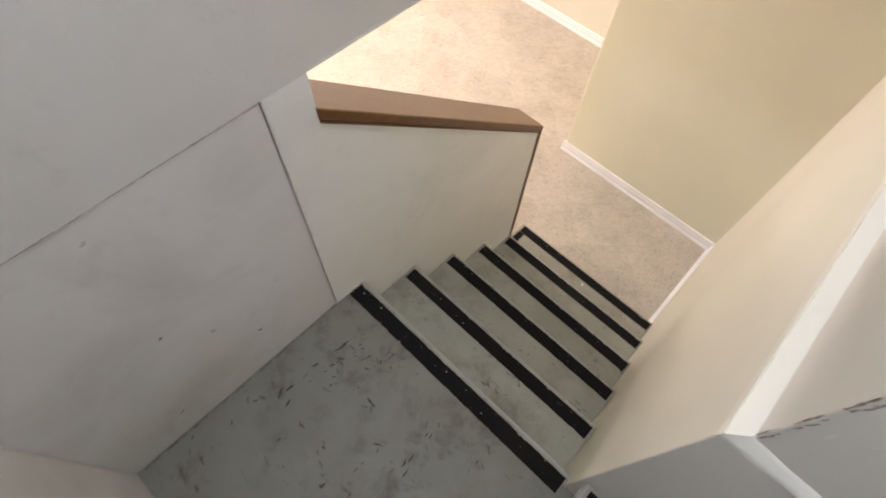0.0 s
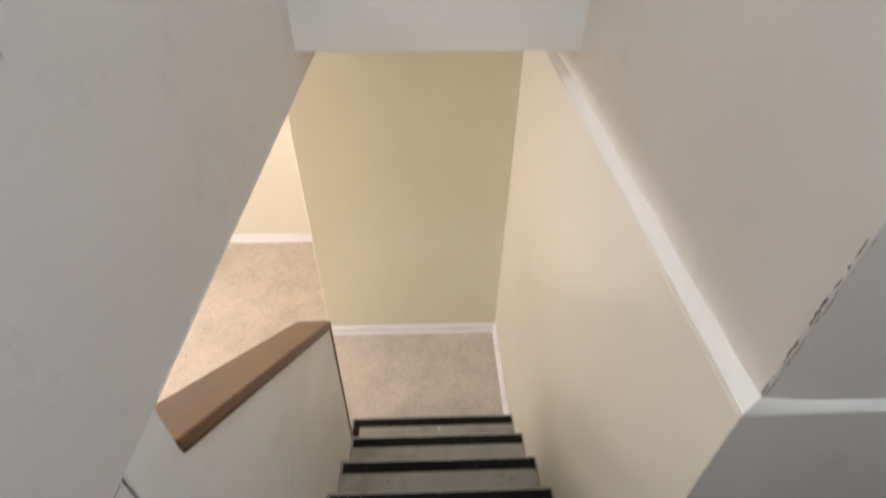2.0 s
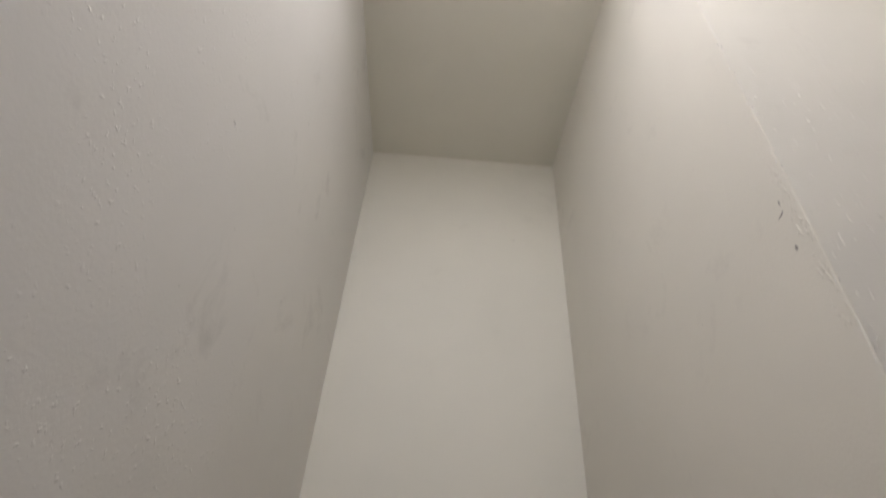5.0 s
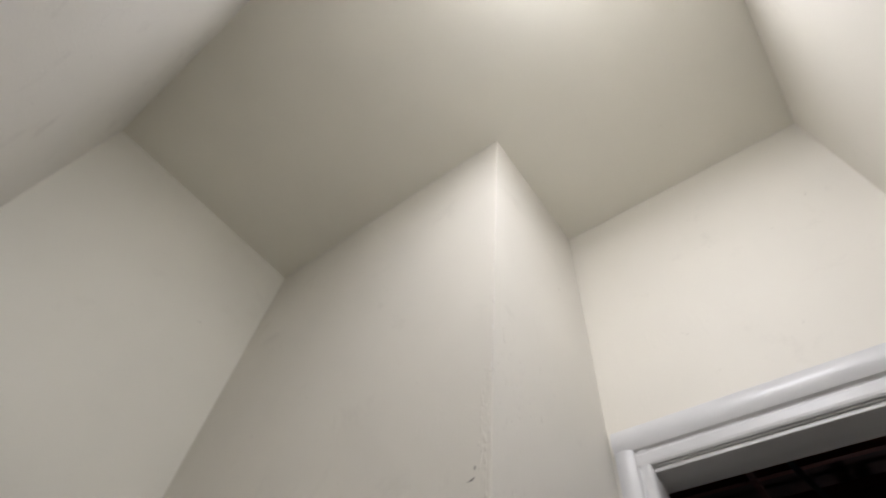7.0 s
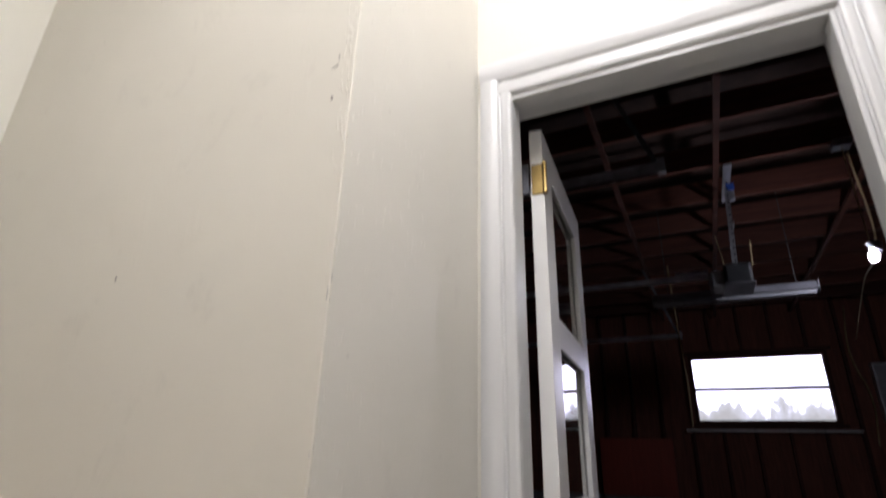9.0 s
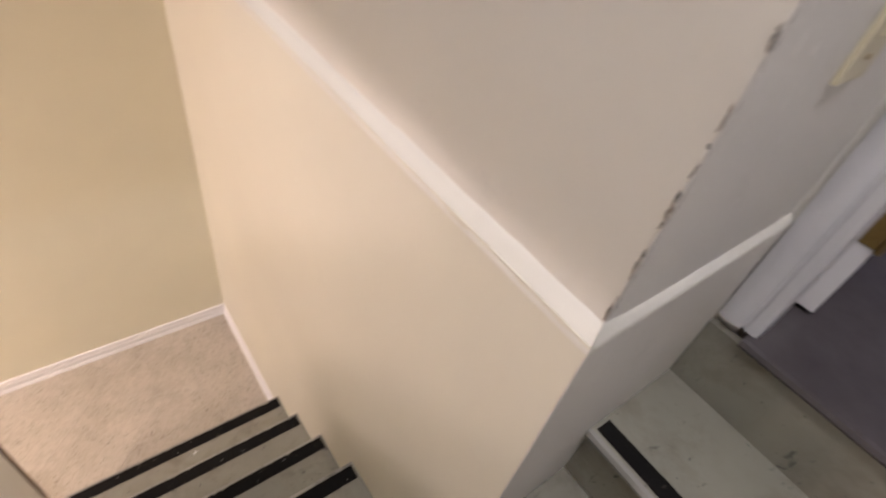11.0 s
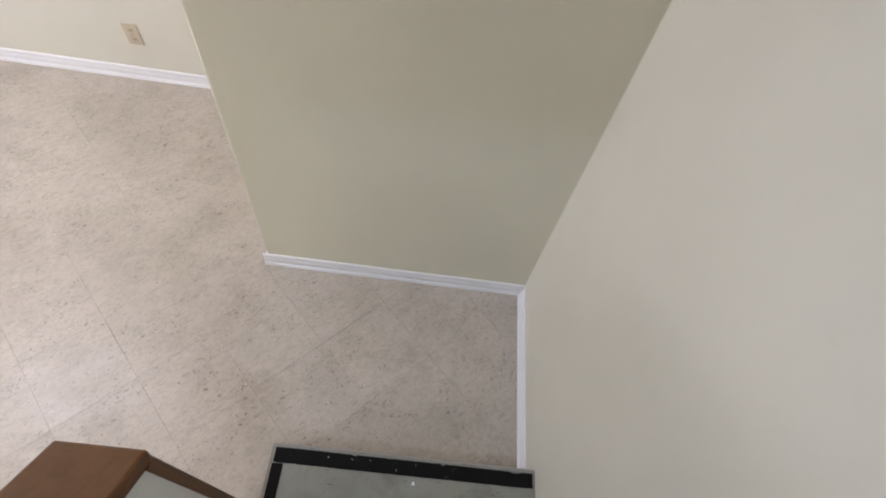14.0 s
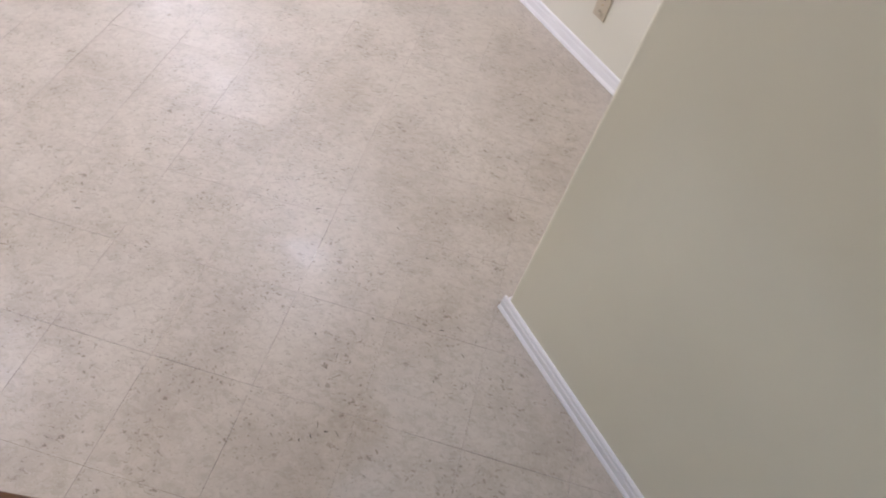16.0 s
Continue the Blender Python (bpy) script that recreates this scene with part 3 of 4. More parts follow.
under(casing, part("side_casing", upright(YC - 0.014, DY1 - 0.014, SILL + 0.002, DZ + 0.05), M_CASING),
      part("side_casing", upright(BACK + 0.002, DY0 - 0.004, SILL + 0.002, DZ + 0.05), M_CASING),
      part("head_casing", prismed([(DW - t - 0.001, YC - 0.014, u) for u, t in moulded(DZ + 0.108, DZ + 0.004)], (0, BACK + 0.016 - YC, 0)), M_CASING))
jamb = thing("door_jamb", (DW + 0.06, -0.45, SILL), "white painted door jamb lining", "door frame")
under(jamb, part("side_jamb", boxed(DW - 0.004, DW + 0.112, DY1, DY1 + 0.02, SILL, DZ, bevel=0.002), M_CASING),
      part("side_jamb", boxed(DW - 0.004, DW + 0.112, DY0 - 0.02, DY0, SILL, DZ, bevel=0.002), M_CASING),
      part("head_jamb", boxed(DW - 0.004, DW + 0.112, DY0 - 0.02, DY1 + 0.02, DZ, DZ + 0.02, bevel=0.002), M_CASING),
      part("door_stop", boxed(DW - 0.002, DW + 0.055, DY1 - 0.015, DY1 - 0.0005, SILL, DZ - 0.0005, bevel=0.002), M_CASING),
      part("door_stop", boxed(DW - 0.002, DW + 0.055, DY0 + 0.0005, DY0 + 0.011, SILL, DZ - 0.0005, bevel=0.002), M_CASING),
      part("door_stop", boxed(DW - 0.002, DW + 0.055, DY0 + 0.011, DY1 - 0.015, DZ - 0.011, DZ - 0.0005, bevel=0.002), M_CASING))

# the leaf stands open into the garage; modelled along +x, hinge at the origin
LEAF_W, LEAF_T, LEAF_H = 0.655, 0.036, DZ - SILL - 0.018
door = thing("garage_door_leaf", (1.520, -0.106, SILL + 0.012), "white panelled door with glass panes standing open into the garage", "door")
HZ = SILL + 0.012
z = lambda v: v - HZ
stile, t = 0.105, LEAF_T
rails = [(0.0, 0.16), (z(1.08), z(1.16)), (z(1.40), z(1.49)), (z(1.885), z(1.935)), (LEAF_H - 0.10, LEAF_H)]


def leaf_part(name, bm, mat, label="", smooth=False):
    ob = part(name, bm, mat, door, label, smooth)
    return ob


leaf_part("stile", boxed(0, stile, -t, 0, 0, LEAF_H, bevel=0.002), M_TRIM)
leaf_part("stile", boxed(LEAF_W - stile, LEAF_W, -t, 0, 0, LEAF_H, bevel=0.002), M_TRIM)
for a, b in rails:
    leaf_part("rail", boxed(stile, LEAF_W - stile, -t + 0.0005, -0.0005, a, b, bevel=0.002), M_TRIM)
for (_, a), (b, _) in zip(rails, rails[1:]):
    if a > z(1.4):
        leaf_part("glass_pane", boxed(stile, LEAF_W - stile, -t / 2 - 0.002, -t / 2 + 0.002, a, b), M_GLASS, "clear glass pane")
        for s in (-t + 0.006, -0.006):
            bm = bmesh.new()
            for y0, y1, z0, z1 in ((stile, stile + 0.014, a, b), (LEAF_W - stile - 0.014, LEAF_W - stile, a, b)):
                box(bm, y0, y1, s - 0.005, s + 0.005, z0, z1)
            for z0, z1 in ((a, a + 0.014), (b - 0.014, b)):
                box(bm, stile + 0.014, LEAF_W - stile - 0.014, s - 0.005, s + 0.005, z0, z1)
            leaf_part("glazing_bead", bm, M_TRIM)
    else:
        bm = boxed(stile, LEAF_W - stile, -t + 0.012, -0.012, a, b)
        for s in (-t + 0.012, -0.012):
            d = -0.008 if s < -t / 2 else 0.008
            i0, i1, j0, j1, w = stile + 0.02, LEAF_W - stile - 0.02, a + 0.02, b - 0.02, 0.035
            o = [bm.verts.new((x, s, zz)) for x, zz in ((i0, j0), (i1, j0), (i1, j1), (i0, j1))]
            q = [bm.verts.new((x, s + d, zz)) for x, zz in ((i0 + w, j0 + w), (i1 - w, j0 + w), (i1 - w, j1 - w), (i0 + w, j1 - w))]
            bm.faces.new(q)
            for k in range(4):
                bm.faces.new((o[k], o[(k + 1) % 4], q[(k + 1) % 4], q[k]))
        bmesh.ops.recalc_face_normals(bm, faces=bm.faces)
        leaf_part("raised_panel", bm, M_TRIM)
for side in (-1, 1):
    y = -t if side < 0 else 0
    m = pose(LEAF_W - 0.06, y, z(1.455), 90 if side < 0 else -90)
    leaf_part("knob", lathe(bmesh.new(), [(0.030, 0), (0.030, 0.004), (0.012, 0.008), (0.011, 0.030), (0.020, 0.036), (0.026, 0.046), (0.026, 0.058), (0.020, 0.064)], m), M_BRASS, "brass door knob", True)
for hz in (LEAF_H - 0.155, 0.225):
    bm = boxed(-0.003, -0.0002, -t + 0.002, -0.004, hz - 0.045, hz + 0.045, bevel=0.001)
    rod(bm, (-0.006, -t - 0.004, hz - 0.047), (-0.006, -t - 0.004, hz + 0.047), 0.006)
    leaf_part("hinge", bm, M_BRASS, "brass hinge")
    plate = boxed(-0.012, -0.0075, 0.002, 0.030, hz - 0.045, hz + 0.045, bevel=0.001)
    leaf_part("hinge_plate", plate, M_OLDSTEEL, "dark hinge plate on the jamb side")
door.rotation_euler = (0, 0, radians(3.7))

# ---------------------------------------------------------------- switch, added lamp of the landing
switch = thing("light_switch", (1.083, YC - 0.003, 1.183), "ivory plastic light switch plate with a toggle", "light switch")
part("plate", boxed(-0.036, 0.036, -0.004, 0.003, -0.058, 0.058, bevel=0.0025), M_IVORY, switch)
part("toggle", prismed([(-0.005, -0.004, -0.010), (-0.005, -0.004, 0.010), (-0.005, -0.017, 0.016), (-0.005, -0.019, 0.010)], (0.010, 0, 0), bevel=0.001), M_IVORY, switch)
for s in (-0.030, 0.030):
    part("screw", lathe(bmesh.new(), [(0.0034, 0), (0.0034, 0.001), (0.002, 0.0016)], pose(0, -0.004, s, 90), 10), M_BRASS, switch)

# added housing under the landing fill light, unseen
fixture = thing("ceiling_lamp", (LANDING_FILL[0], LANDING_FILL[1], TOP), "added round ceiling lamp for the fill light, out of view", "lamp")
part("base", lathe(bmesh.new(), [(0.095, 0), (0.095, -0.03), (0.085, -0.045)], Matrix(), 24), M_TRIM, fixture, "", True)

# ---------------------------------------------------------------- lower room
WEST, SOUTH = -6.8, -1.6
lowfloor = structure("floor_lower", boxed(WEST, DW, SOUTH, FAR, LOW - 0.12, LOW - 0.0035), M_SEAM, "beige speckled vinyl tile floor laid on the diagonal, worn and shiny", "floor")
bead = [(FRONTX + 0.008 - 0.008 * math.cos(a), FRONT + 0.008 - 0.008 * math.sin(a)) for a in (0, 0.39, 0.78, 1.18, 1.571)]
structure("wall_front", prismed([(x, y, LOW) for x, y in [(FRONTX, FAR + 0.1), *bead, (DW, FRONT), (DW, FAR + 0.1)]], (0, 0, LOWCEIL - LOW)), M_FRONT, "cream yellow painted wall at the foot of the stairs")
structure("wall_far", boxed(WEST, FRONTX, FAR, FAR + 0.1, LOW, LOWCEIL), M_CREAM, "cream painted far wall of the lower room")
structure("wall_west", boxed(WEST - 0.1, WEST, SOUTH, FAR + 0.1, LOW, LOWCEIL), M_CREAM, "cream painted end wall of the lower room")
structure("wall_south", boxed(WEST, -0.12, SOUTH - 0.1, SOUTH, LOW, LOWCEIL), M_CREAM, "cream painted wall of the lower room")
structure("wall_under_landing", boxed(-0.20, -0.121, SOUTH, 0.0, LOW, LOWCEIL), M_CREAM, "cream painted wall under the landing")
structure("ceiling_lower", boxed(WEST, -0.12, SOUTH, FAR, LOWCEIL, LOWCEIL + 0.1), M_CEIL, "plain off-white ceiling of the lower room", "ceiling")
structure("ceiling_foot", boxed(-0.12, W, HEAD + 0.14, FRONT, HEADZ + 0.05, HEADZ + 0.15), M_CEIL, "plain off-white ceiling over the foot of the stairs", "ceiling")
structure("floor_slab_edge", boxed(-0.119, 0.0, HEAD, FRONT, HEADZ + 0.05, HEADZ + 0.15), M_CEIL, "plain edge of the floor above", "ceiling")

BASE = [(0, 0), (0.017, 0), (0.017, 0.010), (0.013, 0.017), (0.011, 0.018), (0.011, 0.046), (0.008, 0.050), (0.009, 0.055), (0.009, 0.066), (0.005, 0.072), (0, 0.072)]


def baseboard(a, b, out, label="white painted moulded baseboard"):
    """From a to b along the wall's foot; out: the way into the room."""
    a, b, out = Vector(a), Vector(b), Vector(out)
    bm = prismed([a + out * d + Vector((0, 0, h)) for d, h in BASE], b - a)
    return structure("baseboard", bm, M_TRIM, label, "baseboard")


baseboard((FRONTX - 0.018, FRONT, LOW), (W, FRONT, LOW), (0, -1, 0))
baseboard((FRONTX, FRONT, LOW), (FRONTX, FAR, LOW), (-1, 0, 0))
baseboard((W, 1.135, LOW), (W, FRONT - 0.018, LOW), (-1, 0, 0))
baseboard((WEST, FAR, LOW), (FRONTX - 0.018, FAR, LOW), (0, -1, 0))

outlet = thing("wall_outlet", (-1.165, FAR - 0.003, -0.914), "almond plastic electrical outlet plate", "outlet")
part("plate", boxed(-0.036, 0.036, -0.004, 0.003, -0.058, 0.058, bevel=0.0025), M_ALMOND, outlet)
for s in (-0.026, 0.026):
    socket = part("socket", lathe(bmesh.new(), [(0.016, 0), (0.016, 0.002), (0.014, 0.003)], pose(0, -0.004, s, 90), 20), M_ALMOND, outlet)
    for dx in (-0.006, 0.006):
        part("slot", boxed(dx - 0.001, dx + 0.001, -0.0082, -0.0066, s - 0.004, s + 0.005), M_CRACK, socket)
part("screw", lathe(bmesh.new(), [(0.003, 0), (0.003, 0.001), (0.002, 0.0016)], pose(0, -0.004, 0, 90), 10), M_BRASS, outlet)

first = None
for px, py in ROOM_LAMPS:
    if first is None:
        first = thing("room_ceiling_light", (px, py, LOWCEIL), "round white flush ceiling light, lit", "lamp", "ceiling lights of the lower room")
        part("pan", lathe(bmesh.new(), [(0.17, 0), (0.17, -0.02), (0.16, -0.03)], Matrix(), 32), M_TRIM, first, "", True)
        part("diffuser", lathe(bmesh.new(), [(0.155, -0.030), (0.145, -0.036), (0.09, -0.042), (0.02, -0.044)], Matrix(), 32), M_ROOMSHADE, first, "", True)
    else:
        copy_thing(first, pose(px, py, LOWCEIL))

# ---------------------------------------------------------------- garage
structure("garage_floor", boxed(DW + 0.15, GFAR + 0.1, GRIGHT, GLEFT, SILL - 0.15, SILL - 0.001), M_CONC, "bare glossy concrete garage floor", "floor")
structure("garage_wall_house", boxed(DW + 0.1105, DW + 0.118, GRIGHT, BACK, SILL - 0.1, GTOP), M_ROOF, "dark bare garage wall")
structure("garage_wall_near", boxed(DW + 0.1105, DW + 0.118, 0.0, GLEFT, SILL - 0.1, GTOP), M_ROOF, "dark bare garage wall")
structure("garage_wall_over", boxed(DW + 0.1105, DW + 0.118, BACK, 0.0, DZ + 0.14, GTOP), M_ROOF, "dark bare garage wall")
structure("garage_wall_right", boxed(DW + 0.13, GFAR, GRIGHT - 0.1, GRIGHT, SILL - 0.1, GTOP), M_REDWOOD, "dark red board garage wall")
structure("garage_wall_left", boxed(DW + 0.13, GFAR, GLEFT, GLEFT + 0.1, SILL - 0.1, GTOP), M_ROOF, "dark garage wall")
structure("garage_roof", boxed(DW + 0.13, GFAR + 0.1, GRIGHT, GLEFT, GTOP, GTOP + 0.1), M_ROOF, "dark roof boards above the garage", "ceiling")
WY0, WY1, WZ0, WZ1 = -2.04, -0.343, 2.127, 3.025
bm = bmesh.new()
for y0, y1, z0, z1 in ((GRIGHT, WY0, SILL - 0.1, GTOP), (WY1, GLEFT, SILL - 0.1, GTOP), (WY0, WY1, SILL - 0.1, WZ0), (WY0, WY1, WZ1, GTOP)):
    box(bm, GFAR, GFAR + 0.1, y0, y1, z0, z1)
farwall = structure("garage_wall_far", bm, M_REDWOOD, "dark red board garage wall with exposed studs")
structure("garage_curb", boxed(GFAR - 0.14, GFAR - 0.001, GRIGHT, GLEFT, SILL - 0.01, 1.047, bevel=0.01), M_CURB, "grey concrete curb along the garage wall", "curb")
y = GRIGHT + 0.1
while y < 2.2:
    spans = [(1.047, GTOP)] if not (WY0 - 0.05 < y < WY1 + 0.05) else [(1.047, WZ0 - 0.10), (WZ1 + 0.10, GTOP)]
    for z0, z1 in spans:
        st = part("stud", boxed(GFAR - 0.09, GFAR - 0.001, y - 0.02, y + 0.02, z0, z1), M_JOIST, farwall)
    y += 0.41
for z0, z1 in ((WZ0 - 0.10, WZ0 - 0.055), (WZ1 + 0.055, WZ1 + 0.10)):
    part("stud", boxed(GFAR - 0.09, GFAR - 0.001, WY0 - 0.1, WY1 + 0.1, z0, z1), M_JOIST, farwall)

gwin = thing("window_1", (GFAR, (WY0 + WY1) / 2, WZ0), "garage window with a dark frame, bright daylight outside", "window", kind="structure")
bm = bmesh.new()
for y0, y1, z0, z1 in ((WY0 - 0.05, WY0, WZ0 - 0.05, WZ1 + 0.05), (WY1, WY1 + 0.05, WZ0 - 0.05, WZ1 + 0.05), (WY0, WY1, WZ0 - 0.05, WZ0), (WY0, WY1, WZ1, WZ1 + 0.05)):
    box(bm, GFAR - 0.03, GFAR + 0.08, y0, y1, z0, z1)
under(gwin, part("window_frame", bm, M_JOIST))
ZM = WZ0 + 0.50 * (WZ1 - WZ0)
under(gwin, part("meeting_rail", boxed(GFAR + 0.03, GFAR + 0.06, WY0, WY1, ZM - 0.030, ZM + 0.030), M_TRIM))
for z0, z1 in ((WZ0, ZM - 0.030), (ZM + 0.030, WZ1)):
    pane = part("pane", boxed(GFAR + 0.042, GFAR + 0.048, WY0, WY1, z0, z1), M_GLASS)
    pane.visible_shadow = False
    under(gwin, pane)
under(gwin, part("window_sill", boxed(GFAR - 0.16, GFAR - 0.03, WY0 - 0.22, WY1 + 0.20, WZ0 - 0.16, WZ0 - 0.13, bevel=0.004), M_CASING, None, "pale window shelf"))
back = structure("backdrop", boxed(GFAR + 2.5, GFAR + 2.55, -6, 4.5, 0.2, 6), M_OUT, "bright snowy yard with pale trees", "backdrop")

for k in range(12):
    x = 1.75 + 0.62 * k
    ob = tagged(part("ceiling_joist", boxed(x - 0.02, x + 0.02, GRIGHT, GLEFT, 3.66, 3.85), M_JOIST), "dark rough wooden ceiling joist", "joist", "garage joists")
for yy in (-0.03, -0.76, -1.75):
    tagged(part("runner_board", boxed(1.9, 9.1, yy - 0.019, yy + 0.019, 3.63, 3.659), M_JOIST), "long dark board under the joists", "board", "boards under the joists")


def track(x, y_end, name_label):
    ob = thing("door_track", (x, y_end, 2.85), name_label, "garage door track", "garage door tracks")
    bm = bmesh.new()
    for x0, x1, z0, z1 in ((-0.014, 0.014, 0.022, 0.026), (-0.014, -0.011, -0.02, 0.022), (0.011, 0.014, -0.02, 0.022)):
        box(bm, x0, x1, 0, GLEFT - 0.05 - y_end, z0, z1)
    part("rail", bm, M_STEEL, ob)
    part("end_bracket", boxed(-0.02, 0.02, -0.006, 0.03, -0.03, 0.045, bevel=0.003), M_STEEL, ob)
    brace = prismed([(-0.013, 0.02, 0.03), (-0.013, 0.045, 0.03), (-0.013, 0.335, 0.81), (-0.013, 0.31, 0.81)], (0.004, 0, 0))
    part("brace", brace, M_OLDSTEEL, ob, "dull perforated angle brace")
    part("hanger", boxed(-0.012, 0.012, 2.2, 2.204, 0.026, 0.81), M_STEEL, ob)


track(2.60, -0.426, "galvanised steel garage door track hung from the joists")
track(6.50, -0.317, "galvanised steel garage door track hung from the joists")

OPX, OPY, OPZ = 4.54, -0.79, 2.78
opener = thing("garage_opener", (OPX, OPY, OPZ), "dark garage door opener motor hung on steel straps", "garage opener")
part("housing", boxed(-0.14, 0.14, -0.09, 0.09, 0.012, 0.16, bevel=0.02), M_OPENER, opener)
part("base_plate", boxed(-0.15, 0.15, -0.10, 0.10, 0, 0.012, bevel=0.003), M_SHOP, opener)
part("lens_cover", boxed(-0.12, 0.12, 0.092, 0.185, 0.0, 0.125, bevel=0.02), M_WHITEMETAL, opener, "pale plastic lamp cover")
part("rail", boxed(-0.018, 0.018, 0.186, GLEFT + 0.70, 0.10, 0.14, bevel=0.003), M_STEEL, opener, "steel opener rail")
part("rail_bracket", boxed(-0.03, 0.03, 0.186, 0.42, 0.141, 0.160, bevel=0.003), M_WHITEMETAL, opener)
for sx, top in ((-0.09, -0.045), (0.09, 0.045)):
    strap = bmesh.new()
    prism(strap, [(sx, -0.012, 0.16), (sx, 0.012, 0.16), (top, -0.030, 0.858), (top, -0.054, 0.858)], (0.003, 0, 0))
    st = part("strap", strap, M_STEEL, opener, "perforated galvanised strap")
    for k in range(13):
        f = (k + 0.5) / 13
        cx, cy, cz = sx + (top - sx) * f, -0.042 * f, 0.16 + 0.698 * f
        part("hole", boxed(sx - 0.001, sx + 0.0042, cy - 0.004, cy + 0.004, cz - 0.010, cz + 0.010), M_OPENER, st)
part("top_angle", boxed(-0.33, 0.33, -0.075, -0.02, 0.858, 0.872), M_STEEL, opener)
part("cross_strap", boxed(-0.10, 0.10, -0.040, -0.036, 0.48, 0.504), M_STEEL, opener)
part("plug", boxed(-0.05, 0.0, -0.085, -0.045, 0.70, 0.79, bevel=0.008), M_STEEL, opener, "grey metal plug box")
part("warning_tag", boxed(-0.06, -0.051, -0.09, -0.035, 0.78, 0.84, bevel=0.003), M_BLUE, opener, "blue plastic tag")
part("motor_cap", lathe(bmesh.new(), [(0.075, 0.158), (0.075, 0.176), (0.06, 0.188)], Matrix(), 20), M_OPENER, opener, "", True)
for a, b in (((-0.02, -0.11, 0.16), (-0.02, -0.125, 0.36)), ((-0.04, 0.07, 0.16), (-0.05, 0.10, 0.42))):
    part("pull_cord", rod(bmesh.new(), a, b, 0.004, sides=6), M_WIRE, opener)

shop = thing("shop_light", (4.85, -0.745, 2.80), "white metal fluorescent shop light, unlit", "lamp")
part("reflector", prismed([(-0.085, -0.575, 0.0), (0.085, -0.575, 0.0), (0.04, -0.575, 0.065), (-0.04, -0.575, 0.065)], (0, 1.15, 0), bevel=0.004), M_SHOP, shop)
for sy in (-0.578, 0.574):
    part("end_cap", boxed(-0.08, 0.08, sy, sy + 0.004, -0.02, 0.062, bevel=0.001), M_SHOP, shop)
for sx in (-0.035, 0.035):
    part("tube", rod(bmesh.new(), (sx, -0.56, -0.014), (sx, 0.56, -0.014), 0.013), M_WHITEMETAL, shop)
for sy in (-0.45, 0.45):
    part("hook_wire", rod(bmesh.new(), (0, sy, 0.060), (0, sy, 0.866), 0.003, sides=6), M_OPENER, shop)

bulb = thing("hanging_bulb", BULB, "lit bare bulb in a socket hung from the joists", "lamp")
part("bulb", lathe(bmesh.new(), [(0.004, -0.062), (0.022, -0.052), (0.030, -0.030), (0.026, -0.008), (0.014, 0.012), (0.013, 0.022)], Matrix(), 16), M_BULB, bulb, "", True).visible_shadow = False
part("socket", lathe(bmesh.new(), [(0.018, 0.020), (0.020, 0.030), (0.020, 0.065), (0.010, 0.075)], Matrix(), 16), M_WHITEMETAL, bulb, "", True)
part("cord", rod(bmesh.new(), (0, 0, 0.075), (0, 0, 0.815), 0.004, sides=6), M_WIRE, bulb)


part("junction_box", boxed(-0.055, 0.055, -0.055, 0.055, 0.77, 0.815, bevel=0.006), M_STEEL, bulb, "grey steel junction box")
shade = [(0.020, 0.055), (0.034, 0.040), (0.050, 0.010), (0.052, 0.010), (0.037, 0.045), (0.022, 0.060)]
part("reflector", lathe(bmesh.new(), shade, pose(0, 0, 0.02, 38, -22, 0), 20), M_OLDSTEEL, bulb, "small dull metal reflector", True)


def cable(points, radius, label):
    cu = bpy.data.curves.new("cable", "CURVE")
    cu.dimensions, cu.bevel_depth, cu.bevel_resolution = "3D", radius, 2
    sp = cu.splines.new("BEZIER")
    sp.bezier_points.add(len(points) - 1)
    for bp, p in zip(sp.bezier_points, points):
        bp.co, bp.handle_left_type, bp.handle_right_type = p, "AUTO", "AUTO"
    ob = new("cable", cu)
    cu.materials.append(M_WIRE)
    return tagged(ob, label, "cable", "garage cables")


cable([(GFAR - 0.1, -2.40, 3.66), (GFAR - 0.1, -2.34, 3.0), (GFAR - 0.1, -2.45, 2.4), (GFAR - 0.1, -2.40, 1.8)], 0.012, "tan cable hanging down the garage wall")
cable([(4.40, -1.60, 3.66), (5.4, -1.9, 3.35), (7.2, -2.2, 3.45), (GFAR - 0.1, -2.45, 3.2)], 0.008, "tan cable drooping under the joists")
cable([(6.48, -0.27, 3.66), (6.48, -0.29, 2.9), (6.48, -0.31, 2.3), (6.48, -0.30, 1.9)], 0.008, "cable hanging from the joists")
ebox = thing("electric_panel", (GFAR - 0.10, -2.72, 2.48), "grey metal electric panel on the garage wall", "electric panel")
part("case", boxed(-0.05, 0.10, -0.19, 0.19, -0.38, 0.38, bevel=0.008), M_STEEL, ebox)
part("lid", boxed(-0.062, -0.050, -0.17, 0.17, -0.35, 0.35, bevel=0.004), M_WHITEMETAL, ebox)
rboard = thing("red_panel", (GFAR - 0.12, 0.60, 1.047), "dark red plywood sheet leaning on the garage curb", "board")
part("sheet", boxed(-0.012, 0.012, -0.53, 0.53, 0.001, 0.81, bevel=0.002), M_RED, rboard)

